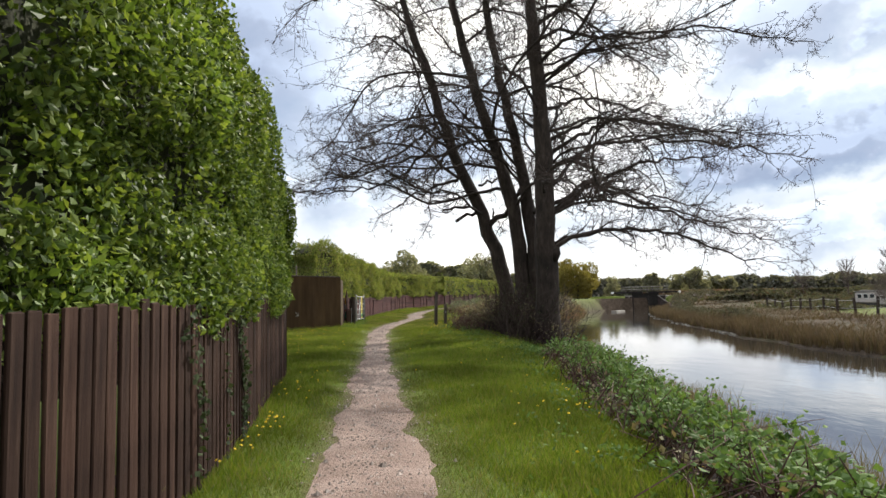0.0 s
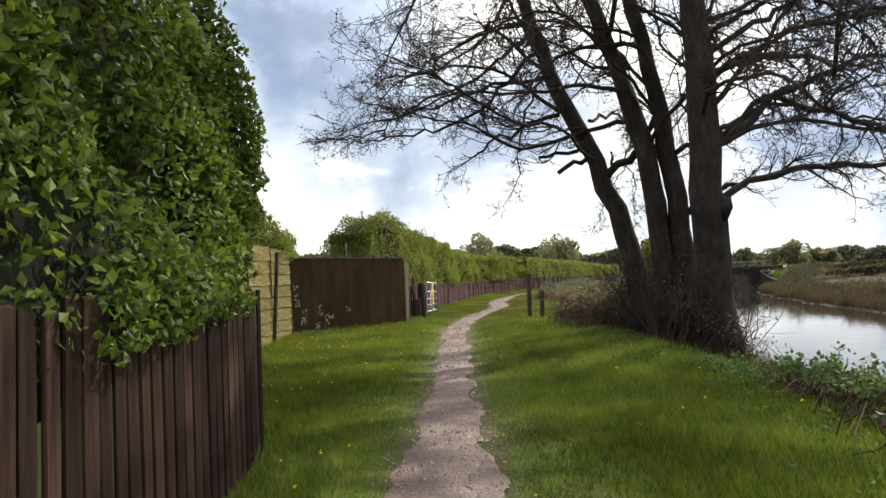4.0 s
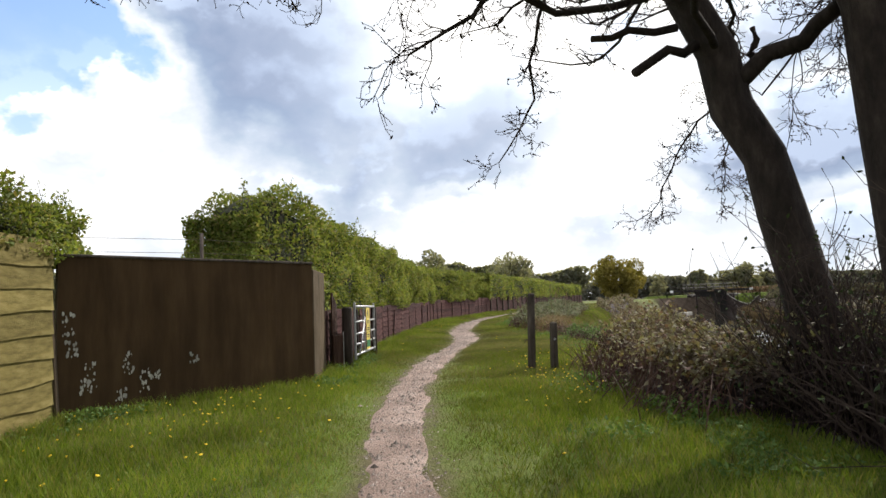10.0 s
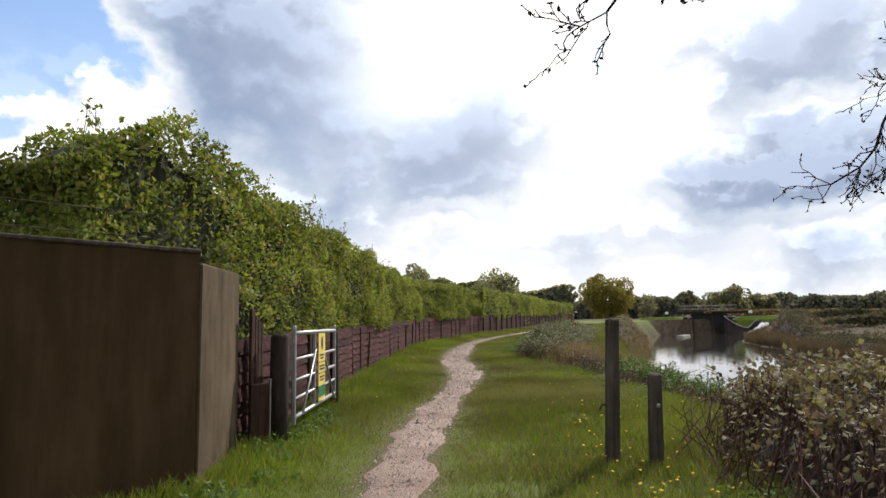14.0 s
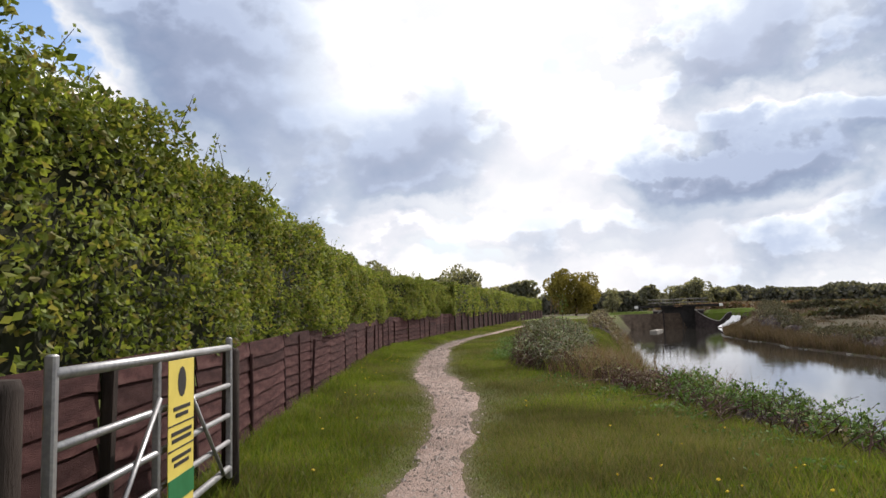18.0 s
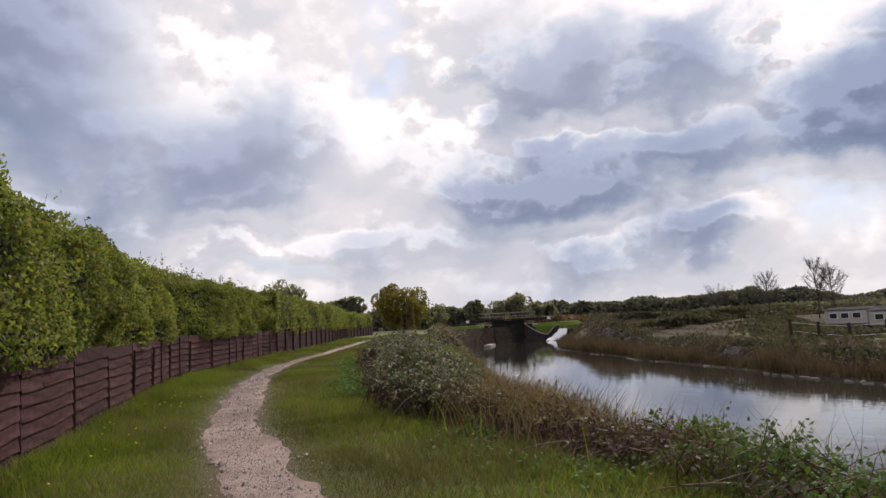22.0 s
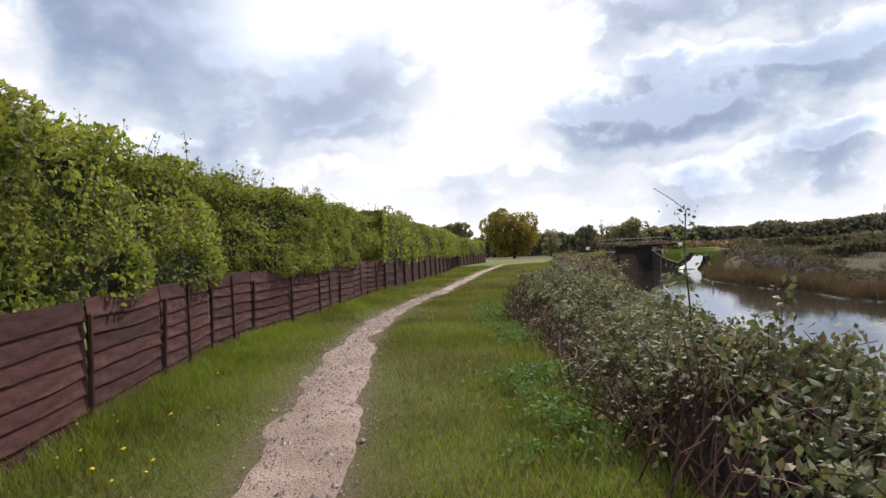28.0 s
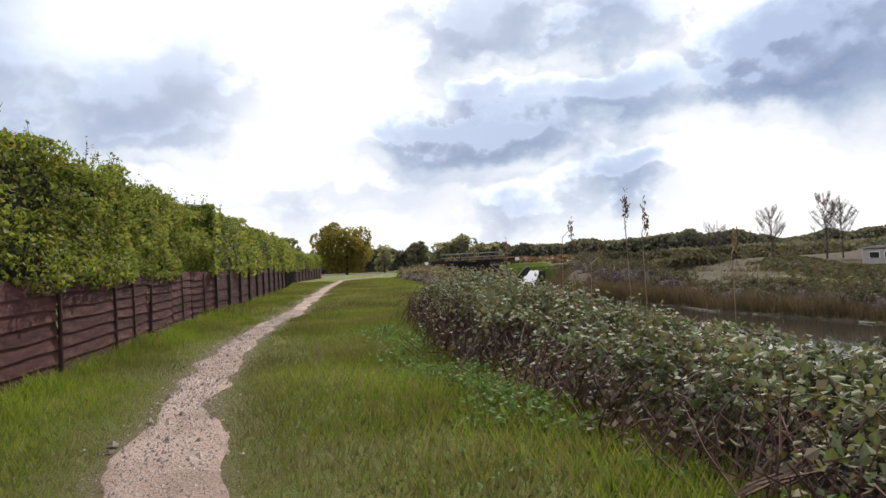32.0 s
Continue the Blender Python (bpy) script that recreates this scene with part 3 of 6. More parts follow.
def make_ground():
    xs = np.r_[-2500, -1200, -600, -300, -150, -80, -45, -28, -18, -13, np.arange(-9, -4, 0.4), np.arange(-4, 1.0, 0.11), np.arange(1.0, 6.0, 0.16),
               np.arange(6, 22, 0.5), np.arange(22, 46, 1.0), np.arange(46, 80, 3.0), 85, 95, 110, 130, 160, 200, 260, 350, 500, 700, 1200, 2500]
    ys = np.r_[-2500, -1200, -600, -300, -150, -80, -45, -28, -18, -12, np.arange(-8, 62, 0.17), np.arange(62, 120, 0.6), np.arange(120, 160, 4.0), 170, 190, 220, 260, 310, 400, 550, 800, 1300, 2500]
    X, Y = np.meshgrid(xs, ys, indexing="ij")
    Z = height(X, Y)
    nx, ny = X.shape
    i, j = np.meshgrid(np.arange(nx - 1), np.arange(ny - 1), indexing="ij")
    f = np.stack([i * ny + j, (i + 1) * ny + j, (i + 1) * ny + j + 1, i * ny + j + 1], -1).reshape(-1, 4)
    me = solid("ground", np.stack([X, Y, Z], -1).reshape(-1, 3), f, M_TURF, True)
    off = np.abs(X - path_x(Y)) - path_half(Y)
    worn = smooth(0.2, -0.02, off)
    nwx, fwx = near_x(Y), far_x(Y)
    mud = smooth(nwx - 0.5, nwx - 0.1, X) * (X < fwx + 0.2)
    rough = np.maximum(smooth(fwx + 0.1, fwx + 1.2, X), 0.6 * smooth(nwx - 2.2, nwx - 0.8, X))
    rough = rough * np.where((X < 62) & (Y > 20) & (Y < 73) & (X > fwx + 11), 0.1, 1)
    for name, val in (("worn", worn), ("mud", mud), ("rough", rough), ("dryness", smooth(22, 34, Y) * (0.35 + 0.65 * smooth(1.6, 0.4, off)))):
        me.attributes.new(name, "FLOAT", "POINT").data.foreach_set("value", val.ravel().astype(np.float32))
    tagged(new("ground", me), "spring turf bank with worn edges and rough fields", "ground", kind="structure")


def make_path():
    ys = np.arange(-12, 112, 0.12)
    hw = path_half(ys)
    c = path_x(ys)
    lw = hw + 0.14 * (vnoise(ys, 0 * ys, 1.6, 21) - 0.5) + 0.08 * (vnoise(ys, 0 * ys, 5.0, 22) - 0.5)
    rw = hw + 0.2 * (vnoise(ys, 0 * ys, 1.3, 23) - 0.5) + 0.08 * (vnoise(ys, 0 * ys, 5.0, 24) - 0.5)
    cols = np.linspace(-1, 1, 13)
    X = np.stack([c + np.where(k < 0, k * lw, k * rw) for k in cols], 1)
    Y = np.repeat(ys[:, None], 13, 1)
    Z = height(X, Y) + 0.018 - 0.022 * np.abs(cols)[None] ** 6
    n, m = X.shape
    i, j = np.meshgrid(np.arange(n - 1), np.arange(m - 1), indexing="ij")
    f = np.stack([i * m + j, i * m + j + 1, (i + 1) * m + j + 1, (i + 1) * m + j], -1).reshape(-1, 4)
    ob = new("path", solid("path", np.stack([X, Y, Z], -1).reshape(-1, 3), f, M_PATH, True))
    tagged(ob, "narrow trodden gravel towpath with ragged edges", "path", kind="structure")
    # loose stones
    k = 24000
    y = RNG.uniform(0, 58, k)
    x = path_x(y) + path_half(y) * RNG.normal(0, 0.55, k)
    s = RNG.uniform(0.005, 0.015, k) * np.where(RNG.random(k) < 0.03, 2.4, 1)
    z = height(x, y) + 0.016
    base = np.array([(1, 0, 0), (0, 1, 0), (-1, 0, 0), (0, -1, 0), (0, 0, 0.8), (0, 0, -0.6)], float)
    v = np.stack([x, y, z], 1)[:, None] + base[None] * s[:, None, None] * RNG.uniform(0.6, 1.4, (k, 6, 1))
    tri = np.array([(0, 1, 4), (1, 2, 4), (2, 3, 4), (3, 0, 4)])
    f = (np.arange(k)[:, None, None] * 6 + tri[None]).reshape(-1, 3)
    tagged(new("gravel", solid("gravel", v.reshape(-1, 3), f, M_GRAVEL)), "loose pale gravel on the towpath", "gravel", kind="stuff")


def make_water():
    ys = np.r_[np.arange(-400, -20, 20.0), np.arange(-20, 117, 1.0)]
    a, b = near_x(ys) - 0.45, far_x(ys) + 0.45
    v = np.vstack([np.stack([a, ys, 0 * ys + WATER_Z], 1), np.stack([b, ys, 0 * ys + WATER_Z], 1)])
    n = len(ys)
    f = [(i, n + i, n + i + 1, i + 1) for i in range(n - 1)]
    tagged(new("water", solid("water", v, f, M_WATER)), "still dark canal water reflecting the clouds", "water", kind="structure")


make_ground()
make_path()
make_water()


# ---- fences, wall, gate ----
def post_mesh(w, d, h, mat, seed=0, round_top=False):
    v, f = box(w, d, h, 0.012, (0, 0, h / 2), 0.002, seed)
    return solid("post", v, f, mat)


def board_fence(pts, base_label, mat=M_BOARD, lean=1.3):
    """Upright boards side by side, with two rails and posts behind."""
    q, a = along(pts, 0.135)
    x0, y0 = q[0]
    fence = thing("board_fence", (x0, y0, float(height(x0, y0))), base_label, "fence")
    meshes = [solid("board", *box(0.102, 0.02, 1.0, 0.004, (0, 0, 0.5), 0.0015, s), mat) for s in range(5)]
    r = random.Random(3)
    for k, ((x, y), h) in enumerate(zip(q, a)):
        z = float(height(x, y)) - 0.03
        hh = 1.30 + r.uniform(-0.03, 0.03)
        m = pose(x - x0, y - y0, z - fence.location.z, 0, r.uniform(-lean, lean), math.degrees(h) + r.uniform(-4, 4)) @ Matrix.Diagonal((1, 1, hh, 1))
        part("board", meshes[k % 5], fence, at=m)
    for up in (0.35, 1.0):
        pts3 = [(x - 0.08, y, float(height(x, y)) + up) for x, y in q[::6]]
        part("rail", solid("rail", *tube(pts3, 0.028, 6), M_POST), fence)
    pm = post_mesh(0.09, 0.09, 1.28, M_POST)
    for (x, y), h in list(zip(q, a))[::12]:
        part("post", pm, fence, at=pose(x - 0.17 - x0, y - y0, float(height(x, y)) - 0.05 - fence.location.z, 0, 0, math.degrees(h)))
    return fence


def waney_mesh(length, high, mat, seed):
    """One overlapping slat with a wavy lower edge."""
    r = np.random.default_rng(seed)
    n = 9
    xs = np.linspace(-length / 2, length / 2, n)
    low = np.convolve(r.normal(0, 0.012, n + 2), [0.25, 0.5, 0.25], "valid") + 0.006 * np.sin(xs * 5 + seed)
    v = []
    for x, d in zip(xs, low):
        v += [(x, 0.016, d), (x, 0.028, d), (x, 0.006, high), (x, -0.004, high)]
    f = []
    for i in range(n - 1):
        for k in range(4):
            f.append((4 * i + k, 4 * i + (k + 1) % 4, 4 * i + 4 + (k + 1) % 4, 4 * i + 4 + k))
    f += [(0, 3, 2, 1), (4 * n - 4, 4 * n - 3, 4 * n - 2, 4 * n - 1)]
    return solid("slat", v, np.array(f)[:, ::-1], mat, False)


def panel_fence(name, pts, bay, high, rows, slat_mat, post_mat, label, post_w=0.09, post_up=0.06, lean=2.0, seed=5, battens=False, out=-1):
    """Bays of overlapping wavy-edged slats between posts; out is the side that faces the path."""
    q, a = along(pts, bay)
    x0, y0 = q[0]
    z0 = float(height(x0, y0))
    fence = thing(name, (x0, y0, z0), label, "fence")
    r = random.Random(seed)
    step = high / rows
    meshes = [waney_mesh(1.0, step * 1.16, slat_mat, s + seed) for s in range(7)]
    pm = [post_mesh(post_w, post_w, high + post_up, post_mat, s) for s in range(3)]
    batten = solid("batten", *box(0.035, 0.022, high * 0.97, 0.004, (0, 0, high / 2), 0.001), slat_mat)
    for k in range(len(q) - 1):
        (xa, ya), (xb, yb) = q[k], q[k + 1]
        ln = math.hypot(xb - xa, yb - ya) - post_w
        h = math.atan2(yb - ya, xb - xa)
        cx, cy = (xa + xb) / 2, (ya + yb) / 2
        zc = float(height(cx, cy)) + r.uniform(-0.02, 0.04)
        tilt = -math.degrees(math.atan2(float(level(yb) - level(ya)), ln))
        turn = pose(0, 0, 0, 0, tilt, math.degrees(h))
        panel = new("panel")
        panel.parent = fence
        panel.empty_display_size = 0.1
        panel.matrix_basis = pose(cx - x0, cy - y0, zc - z0) @ turn @ pose(0, 0, 0, 0, r.uniform(-0.4, 0.4), 180 if out < 0 else 0)
        for i in range(rows):
            m = pose(0, 0, 0.02 + i * step, r.uniform(-0.6, 0.6), r.uniform(-0.35, 0.35), 0) @ Matrix.Diagonal((ln, 1, 1, 1))
            part("slat", meshes[r.randrange(7)], panel, at=m)
        for bx in (-ln / 2 + 0.02, 0.0, ln / 2 - 0.02):
            if battens or (bx == 0.0 and r.random() < 0.3):
                part("batten", batten, panel, at=pose(bx, 0.036, 0.02))
    for (x, y), h in zip(q, a):
        z = float(height(x, y)) - 0.06
        off = 0.028
        nx, ny = math.sin(h), -math.cos(h)
        part("post", pm[r.randrange(3)], fence, at=pose(x - x0 + nx * off, y - y0 + ny * off, z - z0, r.uniform(-lean, lean), r.uniform(-lean, lean), math.degrees(h)))
    return fence


START_FENCE = [(-1.58, -2.0), (-1.7, 4.7), (-1.92, 6.8), (-2.2, 8.7), (-2.55, 11.2)]
board_fence(START_FENCE, "dark brown board fence with ivy, standing below a tall privet hedge")
board_fence([(-2.68, 11.4), (-4.95, 15.25)], "weathered brown board fence turning away from the path", M_BOARDGREY, 2.6)
panel_fence("panel_fence", [(-5.0, 15.3), (-5.75, 18.9), (-6.1, 22.55)], 1.86, 2.1, 8, M_OLIVE, M_BOARDGREY,
            "sunlit olive fence panels of wavy overlapping slats, green with algae", 0.08, 0.02, 4.0, 11)


def steel_wall():
    a, b = np.array((-6.12, 22.62)), np.array((-3.77, 25.66))
    d = b - a
    ln = float(np.hypot(*d))
    h = math.atan2(d[1], d[0])
    z0 = float(height(*((a + b) / 2))) - 0.12
    wall = thing("steel_wall", (*a, z0), "rust-brown painted sheet wall with flaking pale patches and a thin cap", "wall")
    turn = math.degrees(h)
    n = 26
    v, f = [], []
    for i in range(n + 1):
        x = ln * i / n
        bulge = 0.006 * math.sin(i * 1.1) + 0.004 * math.sin(i * 2.9)
        v += [(x, bulge - 0.03, 0), (x, bulge - 0.03, 2.06), (x, 0.03, 2.06), (x, 0.03, 0)]
    for i in range(n):
        for k in range(4):
            f.append((4 * i + k, 4 * i + 4 + k, 4 * i + 4 + (k + 1) % 4, 4 * i + (k + 1) % 4))
    f += [(0, 1, 2, 3), (4 * n, 4 * n + 3, 4 * n + 2, 4 * n + 1)]
    part("sheet", solid("sheet", v, f, M_RUST, False), wall, at=pose(0, 0, 0, 0, 0, turn))
    part("cap", solid("cap", *box(ln + 0.04, 0.1, 0.035, 0.008, (ln / 2, 0, 2.075)), M_POSTGREY), wall, "weathered grey cap strip", at=pose(0, 0, 0, 0, 0, turn))
    r = random.Random(4)
    flake = []
    for cx, cz, hh in ((0.12, 1.25, 0.3), (0.16, 0.95, 0.2), (0.38, 0.6, 0.35), (0.33, 0.5, 0.15), (0.85, 0.72, 0.28), (1.05, 0.5, 0.3), (1.2, 0.55, 0.1), (0.75, 0.35, 0.15), (1.75, 0.75, 0.16)):
        for k in range(15):
            x, z = cx + r.uniform(-0.07, 0.07), cz + r.uniform(-hh / 2, hh / 2)
            s = r.uniform(0.007, 0.022)
            pts = [(x + s * r.uniform(0.5, 1.2) * math.cos(t), -0.0445, z + 1.7 * s * r.uniform(0.5, 1.2) * math.sin(t)) for t in (0, 1, 2.1, 3.1, 4.2, 5.2)]
            flake.append((pts, [(0, 1, 2, 3), (0, 3, 4, 5)]))
    part("flaked_paint", solid("flaked_paint", *joined(flake), M_FLAKE), wall, "pale flaked patches", at=pose(0, 0, 0, 0, 0, turn))
    # the return towards the gate: a pale board end and dark boards
    ret = thing("wall_end", (-3.77, 25.7, z0), "mossy concrete end slab with dark boards beside it", "wall")
    part("slab", solid("slab", *box(0.07, 1.38, 1.98, 0.015, (0.0, 0.69, 0.99), 0.004, 3), M_CONCRETE), ret, at=pose(0, 0.0, 0.0, 0, 0, 4))
    for k in range(4):
        part("board", solid("board", *box(0.03, 0.118, 1.62 - 0.06 * k, 0.006, (0.0, 0.06, 0.81 - 0.03 * k), 0.002, k), M_BOARD), ret, at=pose(0.05, 1.4 + 0.122 * k, 0.0, 0, 0, 2))


steel_wall()


def field_gate():
    x, y0, y1 = -3.38, 27.6, 30.3
    z0 = float(height(x, 29.2))
    g = thing("field_gate", (x, y0, z0), "galvanised tubular field gate with yellow warning signs", "gate")
    ln = y1 - y0
    tops = [0.22, 0.42, 0.62, 0.85, 1.14]
    for k, z in enumerate(tops):
        rad = 0.026 if k in (0, 4) else 0.02
        part("bar", solid("bar", *tube([(0, 0.0, z), (0, ln / 2, z), (0, ln, z)], rad, 10), M_GALV, True), g, at=pose(0, 0, 0))
    for yy in (0.0, ln):
        part("stile", solid("stile", *box(0.045, 0.045, 1.08, 0.008, (0, yy, 0.68)), M_GALV), g, at=pose(0, 0, 0))
    part("brace", solid("brace", *tube([(0.028, 0.35, 0.22), (0.028, 1.12, 0.92)], 0.014, 8), M_GALV, True), g, at=pose(0, 0, 0))
    part("brace", solid("brace", *tube([(0.028, 2.45, 0.22), (0.028, 1.7, 0.86)], 0.014, 8), M_GALV, True), g, at=pose(0, 0, 0))
    part("mid_stile", solid("mid_stile", *box(0.04, 0.04, 0.9, 0.006, (0, 1.15, 0.68)), M_GALV), g, at=pose(0, 0, 0))
    sign = part("warning_sign", solid("warning_sign", *box(0.004, 0.46, 0.86, 0.001, (0.048, 1.42, 0.69)), M_YELLOW), g, "tall yellow warning sign with black print", at=pose(0, 0, 0))

    def strip(w, h, cy, cz, mat, name):
        part(name, solid(name, *box(0.003, w, h, 0.0005, (0.0525, cy, cz)), mat), sign, at=pose(0, 0, 0))

    tri = [(0.052, 1.42 + 0.075 * math.sin(t), 0.99 + 0.09 * math.cos(t)) for t in np.linspace(0, 2 * math.pi, 13)[:-1]]
    part("symbol", solid("symbol", tri + [(0.052, 1.42, 0.99)], [(i, (i + 1) % 12, (i + 2) % 12, 12) for i in range(0, 12, 2)], M_BLACK), sign, at=pose(0, 0, 0))
    for cz, w in ((0.84, 0.3), (0.80, 0.22), (0.70, 0.36), (0.66, 0.34), (0.56, 0.34), (0.52, 0.26)):
        strip(w, 0.022, 1.42, cz, M_BLACK, "print_bar")
    strip(0.46, 0.008, 1.42, 0.75, M_BLACK, "divider")
    strip(0.46, 0.008, 1.42, 0.61, M_BLACK, "divider")
    strip(0.46, 0.14, 1.42, 0.38, M_GREEN, "green_band")
    pz = float(height(-3.5, 27.42))
    gp = thing("gate_post", (-3.5, 27.42, pz - 0.05), "stout dark round-edged timber gate post", "post")
    part("shaft", solid("shaft", *tube([(0, 0, 0), (0, 0, 0.6), (0.005, 0, 1.2), (0.005, 0, 1.24)], [0.1, 0.1, 0.098, 0.085], 14), M_POST, True), gp, at=pose(0, 0, 0))
    gp2 = thing("gate_post", (-3.4, 30.42, float(height(-3.4, 30.42)) - 0.05), "dark timber gate post behind the gate latch", "post")
    part("shaft", solid("shaft", *tube([(0, 0, 0), (0, 0, 0.6), (0.005, 0, 1.15), (0.005, 0, 1.18)], [0.07, 0.07, 0.068, 0.055], 12), M_POST, True), gp2, at=pose(0, 0, 0))
    mp = thing("marker_post", (-3.8, 27.68, float(height(-3.8, 27.68)) - 0.05), "slim marker post with amber, white and green stickers", "post")
    shaft = part("shaft", solid("shaft", *box(0.09, 0.07, 1.3, 0.008, (0, 0, 0.65)), M_POSTGREY), mp, at=pose(0, 0, 0))
    for z, h, mat, nm in ((1.09, 0.26, M_ORANGE, "amber_sticker"), (0.80, 0.30, M_WHITE, "white_sticker"), (0.5, 0.26, M_TEAL, "green_sticker")):
        part(nm, solid(nm, *box(0.078, 0.004, h, 0.001, (0, -0.038, z)), mat), shaft, at=pose(0, 0, 0))
        part(nm, solid(nm, *box(0.004, 0.06, h, 0.001, (0.048, 0, z)), mat), shaft, at=pose(0, 0, 0))
    for z, w in ((1.16, 0.05), (1.11, 0.05), (1.06, 0.04), (1.02, 0.05)):
        part("print_bar", solid("print_bar", *box(w, 0.003, 0.012, 0.0005, (0, -0.0425, z)), M_BLACK), shaft, at=pose(0, 0, 0))
    ring = [(0.026 * math.cos(t), -0.0435, 0.86 + 0.05 * math.sin(t)) for t in np.linspace(0, 2 * math.pi, 17)]
    part("print_ring", solid("print_ring", *tube(ring, 0.005, 4, False), M_BLACK), shaft, at=pose(0, 0, 0))
    part("red_band", solid("red_band", *box(0.07, 0.003, 0.045, 0.0005, (0, -0.0425, 0.69)), M_RED), shaft, at=pose(0, 0, 0))
    lb = thing("low_board", (-3.64, 27.05, float(height(-3.64, 27.05))), "low grey board with a bright metal edge", "board")
    part("panel", solid("panel", *box(0.03, 0.2, 0.7, 0.004, (0, 0.04, 0.34)), M_BOARD), lb, at=pose(0, 0, 0, 0, 0, -50))
    part("edge_strip", solid("edge_strip", *box(0.034, 0.012, 0.75, 0.002, (0, 0.148, 0.36)), M_GALV), lb, at=pose(0, 0, 0, 0, 0, -50))


field_gate()


def timber_posts():
    for x, y, h, w, tilt in ((-0.2, 26.4, 1.32, 0.105, (1.5, 1.5)), (0.17, 26.3, 0.82, 0.105, (1, 1))):
        z = float(height(x, y)) - 0.08
        p = thing("timber_post", (x, y, z), "weathered square timber post standing in the grass", "post", "towpath posts")
        v, f = box(w, w, h + 0.08, 0.014, (0, 0, (h + 0.08) / 2), 0.003, int(y))
        part("shaft", solid("shaft", v, f, M_POSTGREY), p, at=pose(0, 0, 0, tilt[0], tilt[1], 20))
        if h > 1.0:
            part("hook", solid("hook", *tube([(0, 0, 0.6), (-0.08, -0.02, 0.62), (-0.1, -0.02, 0.57)], 0.01, 6), M_BLACK, True), p, "small iron staple", at=pose(0, 0, 0))
        else:
            part("bolt", solid("bolt", *tube([(0.0, -0.05, 0.62), (0.0, -0.075, 0.62)], 0.02, 8), M_GALV, True), p, at=pose(0, 0, 0, 0, 0, 20))


timber_posts()
# a length of fence beside and behind the gate, then the long run
panel_fence("panel_fence", [(-3.95, 26.4), (-3.85, 30.6)], 1.4, 1.1, 7, M_WANEY, M_POST, "dark stained fence panel behind the field gate", 0.08, 0.05, 1.5, 31)
NEAR_RUN = [p for p in FENCE_LONG if p[1] < 60]
panel_fence("panel_fence", NEAR_RUN, 1.86, 1.02, 7, M_WANEY, M_WANEYPOST, "long low fence of red-brown wavy slats below a clipped hedge", 0.042, -0.03, 3.5, 17)
FAR_RUN = [p for p in FENCE_LONG if p[1] > 59]


def far_fence():
    q, a = along(FAR_RUN, 1.86)
    bits = []
    r = random.Random(8)
    posts = []
    for k in range(len(q) - 1):
        (xa, ya), (xb, yb) = q[k], q[k + 1]
        ln = math.hypot(xb - xa, yb - ya) - 0.1
        h = math.atan2(yb - ya, xb - xa)
        c = np.array([(xa + xb) / 2, (ya + yb) / 2])
        rot = np.array([[math.cos(h), -math.sin(h), 0], [math.sin(h), math.cos(h), 0], [0, 0, 1]])
        z = float(height(*c))
        for i in range(7):
            v, f = box(ln, 0.02, 0.155, 0.004, (0, 0.01 * (i % 2) + r.uniform(-0.004, 0.004), 0.08 + i * 0.145))
            bits.append((v @ rot.T + [c[0], c[1], z], f))
        v, f = box(0.09, 0.09, 1.1, 0.01, (-ln / 2 - 0.05, -0.03, 0.53))
        posts.append((v @ rot.T + [c[0], c[1], z], f))
    x, y = q[0]
    fence = thing("panel_fence", (x, y, float(height(x, y))), "far run of red-brown slatted fence below the hedge", "fence")
    part("slatwork", tagged_mesh(bits, M_WANEY), fence, kind="stuff")
    part("postwork", tagged_mesh(posts, M_POST), fence, kind="stuff")


def tagged_mesh(bits, mat):
    return solid("pieces", *joined(bits), mat)


far_fence()


